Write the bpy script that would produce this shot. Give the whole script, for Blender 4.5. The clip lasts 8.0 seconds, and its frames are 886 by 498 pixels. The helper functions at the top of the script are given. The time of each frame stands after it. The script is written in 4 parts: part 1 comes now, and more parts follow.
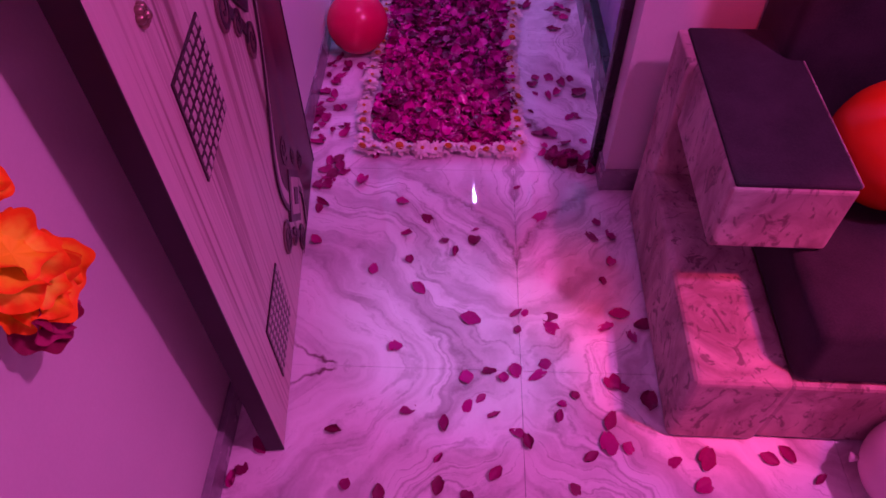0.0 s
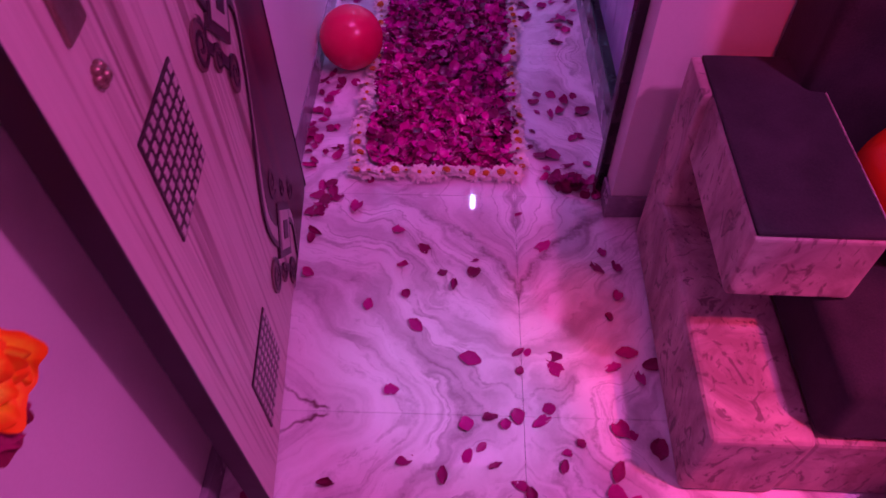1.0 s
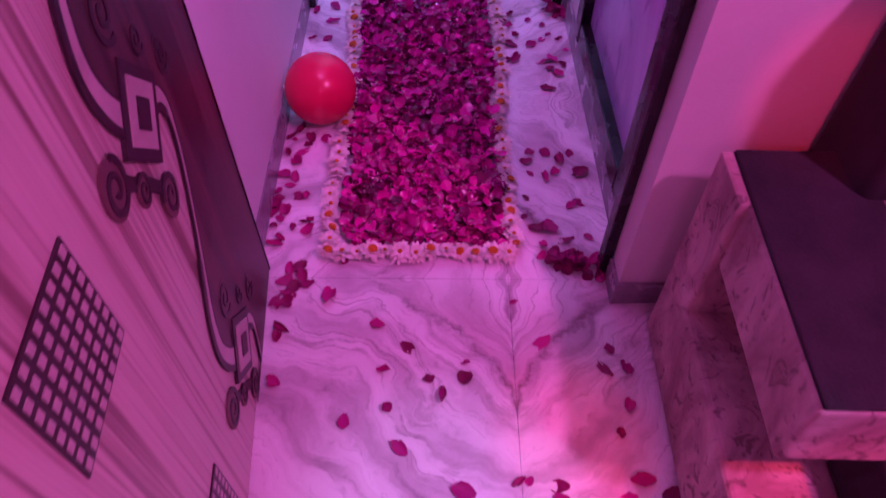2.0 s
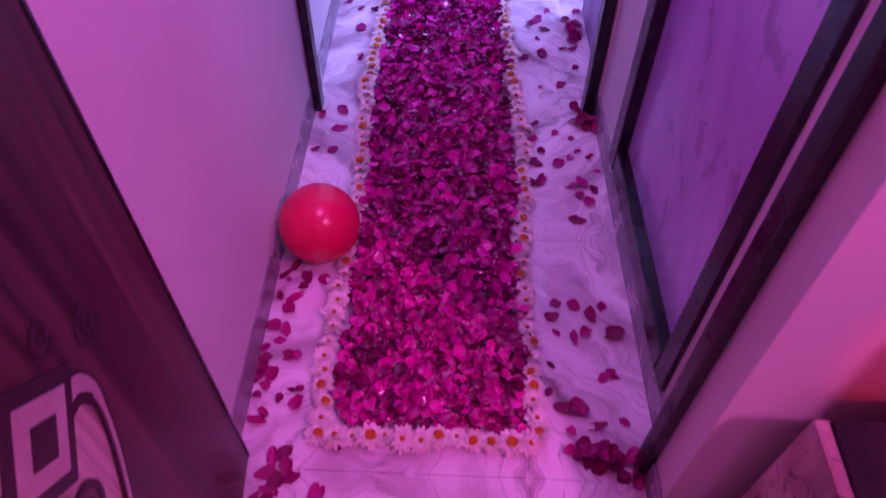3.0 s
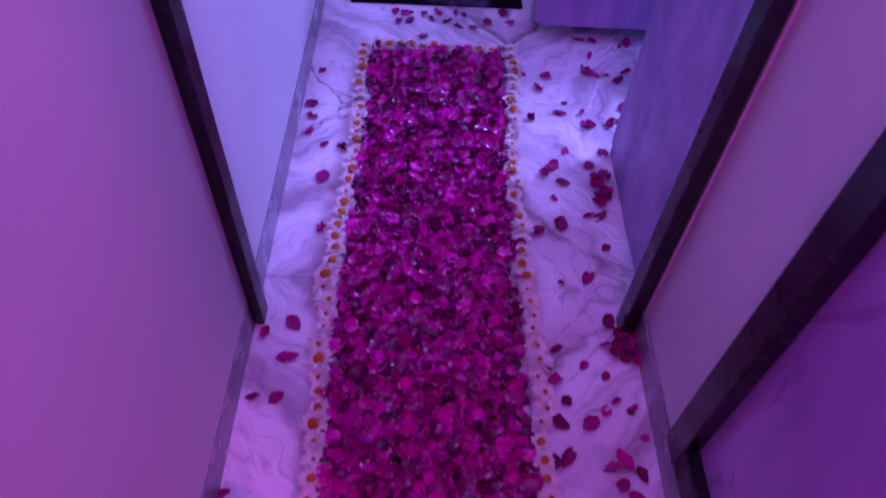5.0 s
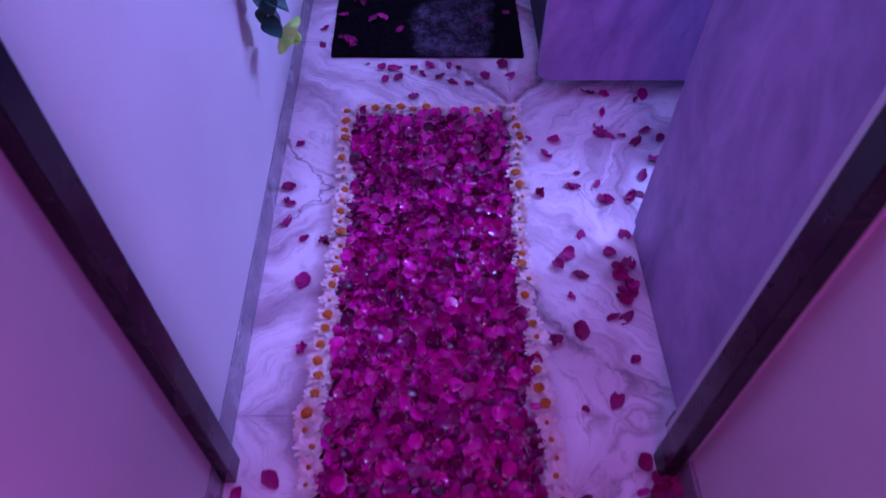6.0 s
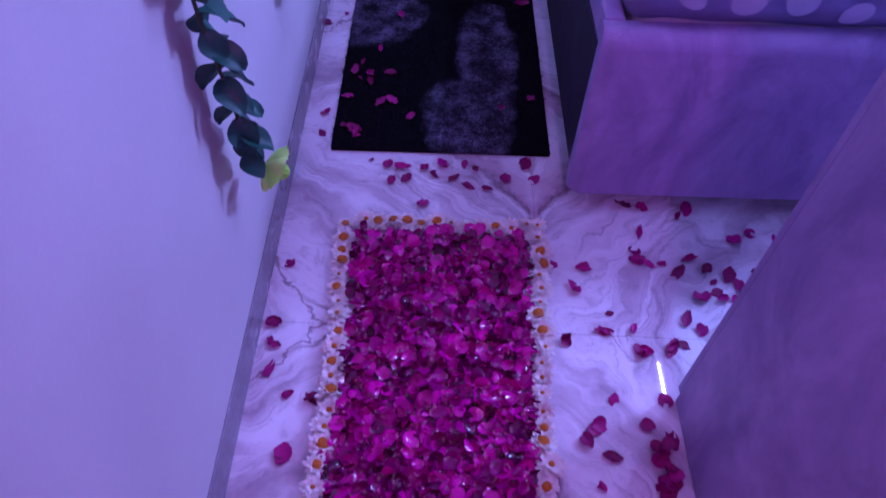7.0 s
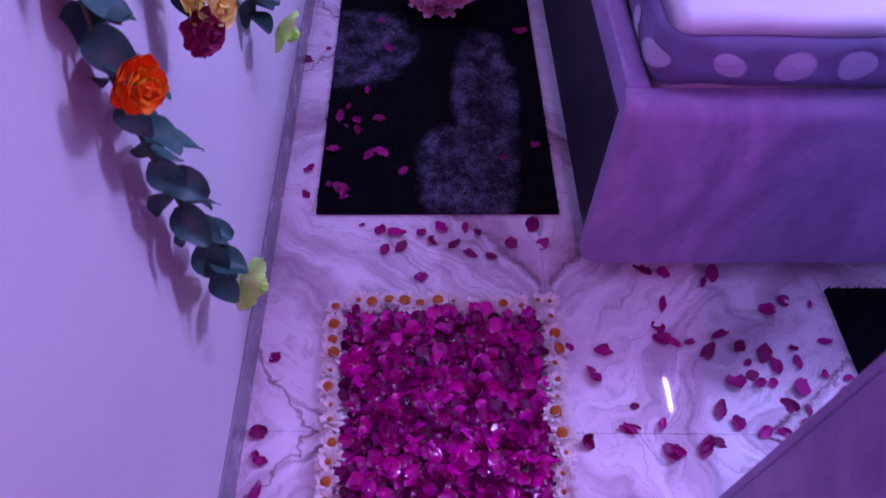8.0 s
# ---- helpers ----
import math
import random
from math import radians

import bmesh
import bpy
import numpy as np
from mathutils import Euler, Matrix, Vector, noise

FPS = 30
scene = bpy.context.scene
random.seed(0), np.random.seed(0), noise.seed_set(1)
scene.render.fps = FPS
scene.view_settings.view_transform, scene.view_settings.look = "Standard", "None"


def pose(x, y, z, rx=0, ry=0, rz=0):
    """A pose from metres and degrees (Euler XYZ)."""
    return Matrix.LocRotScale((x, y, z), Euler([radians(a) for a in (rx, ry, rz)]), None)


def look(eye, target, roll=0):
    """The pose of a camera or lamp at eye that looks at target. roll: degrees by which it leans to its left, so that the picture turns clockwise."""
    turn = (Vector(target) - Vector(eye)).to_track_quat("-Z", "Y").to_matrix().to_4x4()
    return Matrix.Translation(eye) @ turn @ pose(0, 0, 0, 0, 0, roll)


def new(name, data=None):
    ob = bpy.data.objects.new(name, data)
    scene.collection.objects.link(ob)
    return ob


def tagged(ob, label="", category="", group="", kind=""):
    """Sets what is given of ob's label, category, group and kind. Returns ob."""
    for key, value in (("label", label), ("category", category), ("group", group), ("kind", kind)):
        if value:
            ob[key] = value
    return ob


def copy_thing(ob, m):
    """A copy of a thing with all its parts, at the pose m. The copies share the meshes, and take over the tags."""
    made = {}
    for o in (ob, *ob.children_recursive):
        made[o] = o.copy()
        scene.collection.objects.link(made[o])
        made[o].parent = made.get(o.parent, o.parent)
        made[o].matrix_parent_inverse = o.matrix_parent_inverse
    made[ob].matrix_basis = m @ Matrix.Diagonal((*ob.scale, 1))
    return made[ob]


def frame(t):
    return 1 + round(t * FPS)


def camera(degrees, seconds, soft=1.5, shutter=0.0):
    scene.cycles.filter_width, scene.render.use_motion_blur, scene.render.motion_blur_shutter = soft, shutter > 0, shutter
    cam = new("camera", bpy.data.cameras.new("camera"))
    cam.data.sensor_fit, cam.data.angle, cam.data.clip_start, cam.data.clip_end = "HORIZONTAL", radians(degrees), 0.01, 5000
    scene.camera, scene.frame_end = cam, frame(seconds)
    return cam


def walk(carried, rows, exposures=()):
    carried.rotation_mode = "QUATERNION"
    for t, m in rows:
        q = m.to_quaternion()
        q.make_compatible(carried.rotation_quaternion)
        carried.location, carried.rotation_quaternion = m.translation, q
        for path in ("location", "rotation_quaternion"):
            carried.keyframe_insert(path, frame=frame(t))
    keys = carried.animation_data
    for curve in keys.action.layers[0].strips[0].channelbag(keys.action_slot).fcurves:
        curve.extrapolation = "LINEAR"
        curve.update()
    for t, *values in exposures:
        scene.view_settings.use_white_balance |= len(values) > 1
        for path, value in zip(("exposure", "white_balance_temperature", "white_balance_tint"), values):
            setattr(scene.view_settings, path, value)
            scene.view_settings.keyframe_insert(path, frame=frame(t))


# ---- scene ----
cam = camera(66.1, 8.0, soft=1.6, shutter=0.35)
PATH = [
    (0, (0.096, 0.136, 1.379), (0.052, 1.415, -0.159), -0.9),
    (0.5, (0.097, 0.159, 1.376), (0.028, 1.453, -0.147), -1.4),
    (1, (0.094, 0.266, 1.374), (0.055, 1.532, -0.174), -0.9),
    (1.2, (0.091, 0.342, 1.374), (0.082, 1.574, -0.202), -0.1),
    (2.3, (0.074, 0.735, 1.349), (0.097, 1.982, -0.215), 0.4),
    (2.5, (0.079, 0.844, 1.364), (0.092, 2.082, -0.207), 0.8),
    (3, (0.075, 1.025, 1.38), (0.061, 2.321, -0.144), 0.8),
    (3.5, (0.048, 1.249, 1.355), (0.069, 2.48, -0.221), 1.2),
    (4, (0.025, 1.463, 1.365), (0.097, 2.693, -0.21), 1.9),
    (4.5, (0.042, 1.685, 1.35), (0.094, 2.901, -0.237), 2.6),
    (5, (0.031, 1.911, 1.361), (0.083, 3.167, -0.195), 3.8),
    (5.2, (0.056, 1.973, 1.345), (0.071, 3.255, -0.19), 1.6),
    (6.5, (0.031, 2.522, 1.329), (0.084, 3.753, -0.247), 1.6),
    (7, (0.034, 2.729, 1.346), (0.058, 3.968, -0.224), 2.6),
    (7.5, (0.041, 2.835, 1.336), (0.063, 4.103, -0.211), 1.5),
    (8, (0.009, 3.029, 1.346), (0.061, 4.219, -0.261), 1.9),
]
EXPOSURES = [(0.0, 0.0, 6550, 15), (1.2, 0.0, 6550, 13), (2.4, 0.40, 6500, 0), (3.2, 0.26, 6450, 8), (3.6, 0.14, 6450, 14), (4.2, 0.08, 6250, 20), (4.7, -0.06, 6050, 28), (5.2, -0.28, 5500, 32), (6.4, -0.23, 5850, 5), (7.5, -0.42, 5900, 10), (8.0, -0.26, 7300, 27)]
walk(cam, [(t, look(eye, target, roll)) for t, eye, target, roll in PATH], exposures=EXPOSURES)

# ---- world and lights ----
world = bpy.data.worlds.new("world")
scene.world = world
world.use_nodes = True
world.node_tree.nodes["Background"].inputs[0].default_value = (0.30, 0.16, 0.42, 1)
world.node_tree.nodes["Background"].inputs[1].default_value = 0.02


def area_lamp(name, place, aim, size_x, size_y, watts, colour):
    data = bpy.data.lights.new(name, "AREA")
    data.shape, data.size, data.size_y = "RECTANGLE", size_x, size_y
    data.energy, data.color = watts, colour
    ob = new(name, data)
    ob.matrix_world = look(place, aim)
    return ob


def spot_lamp(name, place, aim, degrees, watts, colour, blend=0.6, radius=0.01):
    data = bpy.data.lights.new(name, "SPOT")
    data.spot_size, data.spot_blend, data.shadow_soft_size = radians(degrees), blend, radius
    data.energy, data.color = watts, colour
    ob = new(name, data)
    ob.matrix_world = look(place, aim)
    return ob


# magenta ceiling panel of the living room, violet tubes of the bedroom, party light over the sofa, and added unseen
# fills in living room, corridor and bedroom
area_lamp("living_lamp", (1.36, 0.42, 2.50), (0.95, 0.60, 0), 0.13, 0.13, 35, (1.0, 0.142, 0.76))
# added weak fill out of view, lifts the west wall and the sofa front
area_lamp("living_lamp", (0.45, -1.20, 2.50), (0.0, 0.8, 0.4), 0.16, 0.16, 4.5, (1.0, 0.142, 0.80))
# unseen fill tucked behind the door header, added to brighten the corridor walls
area_lamp("corridor_fill", (0.20, 1.645, 2.46), (-0.14, 3.00, 1.35), 0.26, 0.05, 14.0, (0.82, 0.135, 0.92))
area_lamp("bedroom_lamp", (1.48, 4.76, 2.47), (1.48, 4.76, 0), 0.006, 0.22, 34, (0.33, 0.33, 1.0))
# not a tube: broad soft fill added out of view, softens the bed's shadow
area_lamp("bedroom_lamp", (3.08, 5.00, 2.47), (1.6, 4.7, 0), 0.5, 0.7, 225, (0.33, 0.33, 1.0))
area_lamp("bedroom_lamp", (0.22, 3.92, 2.50), (0.22, 3.92, 0), 0.005, 0.18, 8, (0.33, 0.33, 1.0))
spot_lamp("party_lamp", (1.5, 0.2, 2.45), (0.72, 0.88, 0.18), 14, 190, (1.0, 0.05, 0.16), 0.8)
# next two red beams start at added unseen points, clear of the sofa
spot_lamp("party_lamp", (0.3, -0.4, 2.45), (0.74, 1.515, 0.60), 7, 85, (1.0, 0.015, 0.04), 0.7)
spot_lamp("party_lamp", (0.7, -0.4, 2.45), (0.36, 1.16, 0.0), 8, 120, (1.0, 0.03, 0.08), 1.0)
spot_lamp("party_lamp", (1.5, 0.2, 2.45), (0.12, 1.02, 0.0), 13, 130, (0.32, 0.42, 1.0), 1.0)


# ---- materials ----
# book-matched marble slabs: one corner, the turn of the joints against the walls, the side of a slab
FLOOR_X, FLOOR_Y, FLOOR_TURN, SLAB = 0.243, 0.922, -0.0167, 0.658


def shader(name):
    m = bpy.data.materials.new(name)
    m.use_nodes = True
    return m, m.node_tree.nodes, m.node_tree.links, m.node_tree.nodes["Principled BSDF"]


def noise_node(nodes, links, vector, scale, detail=4.0, rough=0.55, distortion=0.0):
    n = nodes.new("ShaderNodeTexNoise")
    n.inputs["Scale"].default_value, n.inputs["Detail"].default_value = scale, detail
    n.inputs["Roughness"].default_value, n.inputs["Distortion"].default_value = rough, distortion
    links.new(vector, n.inputs["Vector"])
    return n.outputs["Fac"]


def ramp_node(nodes, links, fac, stops):
    r = nodes.new("ShaderNodeValToRGB")
    while len(r.color_ramp.elements) < len(stops):
        r.color_ramp.elements.new(0.5)
    for e, (p, c) in zip(r.color_ramp.elements, stops):
        e.position, e.color = p, (*c, 1)
    links.new(fac, r.inputs["Fac"])
    return r.outputs["Color"]


def math_node(nodes, links, op, a, b=None, c=None):
    n = nodes.new("ShaderNodeMath")
    n.operation = op
    for i, v in enumerate((a, b, c)):
        if v is None:
            continue
        if isinstance(v, (int, float)):
            n.inputs[i].default_value = v
        else:
            links.new(v, n.inputs[i])
    return n.outputs[0]


def mix_node(nodes, links, fac, a, b, mode="MIX"):
    n = nodes.new("ShaderNodeMix")
    n.data_type, n.blend_type = "RGBA", mode
    for i, v in ((0, fac), (6, a), (7, b)):
        if isinstance(v, (int, float)):
            n.inputs[i].default_value = v
        elif isinstance(v, tuple):
            n.inputs[i].default_value = (*v, 1)
        else:
            links.new(v, n.inputs[i])
    return n.outputs[2]


def bump_node(nodes, links, bsdf, height, strength, distance=0.002):
    b = nodes.new("ShaderNodeBump")
    b.inputs["Strength"].default_value, b.inputs["Distance"].default_value = strength, distance
    links.new(height, b.inputs["Height"])
    links.new(b.outputs["Normal"], bsdf.inputs["Normal"])


def place_of(nodes):
    return nodes.new("ShaderNodeNewGeometry").outputs["Position"]


def stretched(nodes, links, vector, sx, sy, sz):
    n = nodes.new("ShaderNodeMapping")
    n.inputs["Scale"].default_value = (sx, sy, sz)
    links.new(vector, n.inputs["Vector"])
    return n.outputs["Vector"]


def local_place(nodes):
    return nodes.new("ShaderNodeTexCoord").outputs["Object"]


def surface(name, dark, light, rough=0.5, scale=6.0, fine=90.0, bump=0.15, distance=0.001, metal=0.0, local=False, sheen=0.0, stretch=None, spread=(0.3, 0.7)):
    """A plain surface with stains at one scale and grain at another."""
    m, nodes, links, bsdf = shader(name)
    v = local_place(nodes) if local else place_of(nodes)
    if stretch:
        v = stretched(nodes, links, v, *stretch)
    a = noise_node(nodes, links, v, scale, 5)
    b = noise_node(nodes, links, v, fine, 3)
    both = math_node(nodes, links, "MULTIPLY_ADD", b, 0.25, math_node(nodes, links, "MULTIPLY", a, 0.75))
    links.new(ramp_node(nodes, links, both, [(spread[0], dark), (spread[1], light)]), bsdf.inputs["Base Color"])
    r = math_node(nodes, links, "MULTIPLY_ADD", a, 0.25, rough - 0.12)
    links.new(r, bsdf.inputs["Roughness"])
    bsdf.inputs["Metallic"].default_value = metal
    bsdf.inputs["Sheen Weight"].default_value = sheen
    bump_node(nodes, links, bsdf, b, bump, distance)
    return m


def marble_floor():
    """Polished book-matched marble: the layers mirror at each joint."""
    m, nodes, links, bsdf = shader("marble")

    def calc(op, a, b=None, c=None):
        return math_node(nodes, links, op, a, b, c)

    p = place_of(nodes)
    turn = nodes.new("ShaderNodeMapping")
    turn.vector_type = "TEXTURE"
    turn.inputs["Location"].default_value = (FLOOR_X, FLOOR_Y, 0)
    turn.inputs["Rotation"].default_value = (0, 0, FLOOR_TURN)
    links.new(p, turn.inputs["Vector"])
    xyz = nodes.new("ShaderNodeSeparateXYZ")
    links.new(turn.outputs["Vector"], xyz.inputs[0])
    u = calc("PINGPONG", calc("ADD", xyz.outputs[0], 10 * SLAB), SLAB)
    v = calc("PINGPONG", calc("ADD", xyz.outputs[1], 10 * SLAB), SLAB)
    slow = noise_node(nodes, links, p, 0.35, 1)
    comb = nodes.new("ShaderNodeCombineXYZ")
    for i, s in enumerate((u, v, slow)):
        links.new(s, comb.inputs[i])
    here = comb.outputs[0]
    # layers climb aslant from the cross joint and turn up steeply beside the long joint
    high = calc("DIVIDE", v, SLAB)
    low_part = calc("MULTIPLY", calc("SQRT", calc("MULTIPLY_ADD", u, u, 0.004)), 0.98)
    high_part = calc("MULTIPLY", calc("SQRT", calc("ADD", u, 0.0015)), 0.62)
    climb = calc("ADD", calc("MULTIPLY", low_part, calc("SUBTRACT", 1.0, high)), calc("MULTIPLY", high_part, high))
    round_v = calc("SQRT", calc("MULTIPLY_ADD", v, v, 0.0012))
    warp = calc("SUBTRACT", noise_node(nodes, links, here, 4.2, 2, 0.5), 0.5)
    ripple = calc("SUBTRACT", noise_node(nodes, links, here, 17, 3, 0.6), 0.5)
    wobble = calc("SUBTRACT", noise_node(nodes, links, here, 70, 4, 0.7), 0.5)
    flow = calc("ADD", calc("SUBTRACT", round_v, climb), calc("MULTIPLY_ADD", warp, 0.30, calc("MULTIPLY_ADD", ripple, 0.050, calc("MULTIPLY", wobble, 0.016))))
    along = calc("ADD", calc("MULTIPLY", u, 0.6), calc("MULTIPLY", v, 0.8))

    def layers(scale, stretch, detail, shift=0.0):
        vec = nodes.new("ShaderNodeCombineXYZ")
        links.new(calc("ADD", flow, shift), vec.inputs[0])
        links.new(calc("MULTIPLY", along, stretch), vec.inputs[1])
        links.new(slow, vec.inputs[2])
        return noise_node(nodes, links, vec.outputs[0], scale, detail, 0.55)

    cloud = noise_node(nodes, links, here, 7.0, 7, 0.72)
    soft = calc("ADD", calc("MULTIPLY", layers(9.5, 0.12, 4), 0.80), calc("MULTIPLY", cloud, 0.20))
    base = ramp_node(nodes, links, soft, [(0.34, (0.44, 0.35, 0.40)), (0.43, (0.60, 0.53, 0.57)), (0.50, (0.76, 0.72, 0.74)), (0.60, (0.85, 0.84, 0.85)), (0.70, (0.77, 0.74, 0.76))])
    torn = noise_node(nodes, links, here, 24, 5, 0.75)
    total = None
    for scale, width, spot, low, depth, shift in ((11.0, 0.026, 3.1, 0.42, 0.40, 0.0), (19.0, 0.034, 4.6, 0.45, 0.34, 3.7), (34.0, 0.046, 5.5, 0.50, 0.28, 7.1), (7.0, 0.013, 2.3, 0.43, 0.55, 1.9)):
        ridge = calc("ABSOLUTE", calc("SUBTRACT", layers(scale, 0.10, 1, shift), 0.5))
        line = ramp_node(nodes, links, calc("DIVIDE", ridge, width), [(0.0, (1, 1, 1)), (0.55, (0.45, 0.45, 0.45)), (1.0, (0, 0, 0))])
        patch = noise_node(nodes, links, here, spot, 3)
        patch = calc("MULTIPLY_ADD", calc("SUBTRACT", torn, 0.5), 0.7, patch)
        keep = ramp_node(nodes, links, patch, [(low, (0, 0, 0)), (low + 0.12, (1, 1, 1))])
        some = calc("MULTIPLY", calc("MULTIPLY", line, keep), depth)
        total = some if total is None else calc("MAXIMUM", total, some)
    veined = mix_node(nodes, links, total, base, (0.20, 0.12, 0.16))
    # forked dark vein that opens from the long joint, with a rosy shade inside the fork
    fork_v = calc("SUBTRACT", calc("SUBTRACT", v, 0.302), calc("MULTIPLY", calc("SQRT", calc("MAXIMUM", u, 0.0)), 0.585))
    fork_v = calc("ADD", fork_v, calc("MULTIPLY_ADD", ripple, 0.10, calc("MULTIPLY", wobble, 0.035)))
    fade = calc("MAXIMUM", calc("SUBTRACT", 1.0, calc("DIVIDE", u, 0.36)), 0.0)
    wide = calc("MULTIPLY_ADD", fade, 0.024, 0.008)
    line = ramp_node(nodes, links, calc("DIVIDE", calc("ABSOLUTE", fork_v), wide), [(0.0, (1, 1, 1)), (0.4, (0.6, 0.6, 0.6)), (1.0, (0, 0, 0))])
    spots = ramp_node(nodes, links, torn, [(0.32, (0.4, 0.4, 0.4)), (0.52, (1, 1, 1))])
    fork = calc("MULTIPLY", calc("MULTIPLY", line, spots), calc("MULTIPLY", calc("POWER", fade, 0.5), 0.82))
    inside = ramp_node(nodes, links, calc("DIVIDE", fork_v, 0.16), [(0.0, (0, 0, 0)), (0.12, (1, 1, 1)), (1.0, (0, 0, 0))])
    rosy = calc("MULTIPLY", calc("MULTIPLY", inside, fade), 0.62)
    veined = mix_node(nodes, links, rosy, veined, (0.46, 0.24, 0.33))
    # jagged pointed vein at the cross joint beside the wall
    run = calc("SUBTRACT", u, 0.42)
    point = calc("SUBTRACT", v, calc("MULTIPLY_ADD", run, 0.55, calc("MULTIPLY", ripple, 0.07)))
    line = ramp_node(nodes, links, calc("DIVIDE", calc("ABSOLUTE", point), 0.009), [(0.0, (1, 1, 1)), (1.0, (0, 0, 0))])
    ends = calc("MULTIPLY", calc("MINIMUM", calc("MAXIMUM", calc("MULTIPLY", run, 60.0), 0.0), 1.0), calc("MAXIMUM", calc("SUBTRACT", 1.0, calc("DIVIDE", run, 0.19)), 0.0))
    # thin crack of the bedroom's slabs, aslant from the wall to the cross joint
    run = calc("SUBTRACT", u, 0.495)
    crack = calc("SUBTRACT", v, calc("MULTIPLY_ADD", run, 1.10, calc("MULTIPLY", ripple, 0.16)))
    thin = ramp_node(nodes, links, calc("DIVIDE", calc("ABSOLUTE", crack), 0.010), [(0.0, (1, 1, 1)), (1.0, (0, 0, 0))])
    reach = calc("MULTIPLY", calc("GREATER_THAN", run, 0.0), calc("GREATER_THAN", xyz.outputs[1], 2.1))
    fork = calc("MAXIMUM", fork, calc("MULTIPLY", calc("MULTIPLY", thin, reach), 0.75))
    total = calc("MINIMUM", calc("MAXIMUM", fork, calc("MULTIPLY", calc("MULTIPLY", line, ends), 1.3)), 0.9)
    links.new(mix_node(nodes, links, total, veined, (0.13, 0.030, 0.060)), bsdf.inputs["Base Color"])
    smear = noise_node(nodes, links, p, 5, 3)
    links.new(calc("MULTIPLY_ADD", smear, 0.03, 0.004), bsdf.inputs["Roughness"])
    return m


def petal_material(name, stops, rough=0.42, gloss=0.35, rim=None, pale_root=False):
    m, nodes, links, bsdf = shader(name)
    rnd = nodes.new("ShaderNodeNewGeometry").outputs["Random Per Island"]
    info = nodes.new("ShaderNodeObjectInfo").outputs["Random"]
    mixed = math_node(nodes, links, "FRACT", math_node(nodes, links, "ADD", rnd, info))
    grain = noise_node(nodes, links, place_of(nodes), 140, 3)
    fac = math_node(nodes, links, "MULTIPLY_ADD", grain, 0.35, math_node(nodes, links, "MULTIPLY_ADD", mixed, 0.9, -0.15))
    colour = ramp_node(nodes, links, fac, stops)
    if rim:
        reach = nodes.new("ShaderNodeAttribute")
        reach.attribute_name = "along"
        rough_edge = math_node(nodes, links, "MULTIPLY_ADD", noise_node(nodes, links, place_of(nodes), 60, 3), 0.5, math_node(nodes, links, "SUBTRACT", reach.outputs["Fac"], 0.25))
        colour = mix_node(nodes, links, ramp_node(nodes, links, rough_edge, [(rim[0], (0, 0, 0)), (rim[0] + 0.3, (1, 1, 1))]), colour, rim[1])
    if pale_root:
        root = nodes.new("ShaderNodeAttribute")
        root.attribute_name = "along"
        pale = ramp_node(nodes, links, root.outputs["Fac"], [(0.0, (0.42, 0.42, 0.42)), (0.20, (0, 0, 0))])
        colour = mix_node(nodes, links, pale, colour, (0.90, 0.40, 0.60))
    links.new(colour, bsdf.inputs["Base Color"])
    bsdf.inputs["Roughness"].default_value = rough
    bsdf.inputs["Specular IOR Level"].default_value = gloss
    bump_node(nodes, links, bsdf, grain, 0.25, 0.001)
    return m


def marbled_fabric(name, dark, light, rough=0.75, scale=5.0, streak=(1, 1, 1), veins=0.5):
    m, nodes, links, bsdf = shader(name)
    v = stretched(nodes, links, place_of(nodes), *streak)
    a = noise_node(nodes, links, v, scale, 5, 0.6, 1.6)
    b = noise_node(nodes, links, v, scale * 3.1, 4, 0.6, 2.2)
    c = noise_node(nodes, links, place_of(nodes), 420, 2)
    vein = ramp_node(nodes, links, b, [(0.36, (0, 0, 0)), (0.44, (1, 1, 1))])
    base = ramp_node(nodes, links, a, [(0.34, dark), (0.66, light)])
    links.new(mix_node(nodes, links, math_node(nodes, links, "MULTIPLY_ADD", vein, -veins, veins), base, tuple(k * 0.35 for k in dark)), bsdf.inputs["Base Color"])
    bsdf.inputs["Roughness"].default_value = rough
    bump_node(nodes, links, bsdf, c, 0.25, 0.001)
    return m


def striped_laminate():
    """Pale wood laminate with uneven upright lines, in the leaf's own axes."""
    m, nodes, links, bsdf = shader("striped_laminate")
    v = local_place(nodes)
    lines = noise_node(nodes, links, stretched(nodes, links, v, 30, 1, 0.45), 1.0, 4, 0.6)
    grain = noise_node(nodes, links, stretched(nodes, links, v, 260, 1, 5), 1.0, 3)
    col = ramp_node(nodes, links, lines, [(0.36, (0.16, 0.06, 0.075)), (0.425, (0.42, 0.29, 0.28)), (0.45, (0.58, 0.46, 0.44)), (0.56, (0.62, 0.50, 0.48)), (0.60, (0.36, 0.22, 0.23)), (0.63, (0.56, 0.44, 0.42)), (0.72, (0.50, 0.38, 0.37))])
    links.new(mix_node(nodes, links, 0.22, col, ramp_node(nodes, links, grain, [(0.3, (0.38, 0.28, 0.24)), (0.7, (0.68, 0.58, 0.52))])), bsdf.inputs["Base Color"])
    links.new(math_node(nodes, links, "MULTIPLY_ADD", lines, 0.2, 0.30), bsdf.inputs["Roughness"])
    bump_node(nodes, links, bsdf, lines, 0.2, 0.001)
    return m


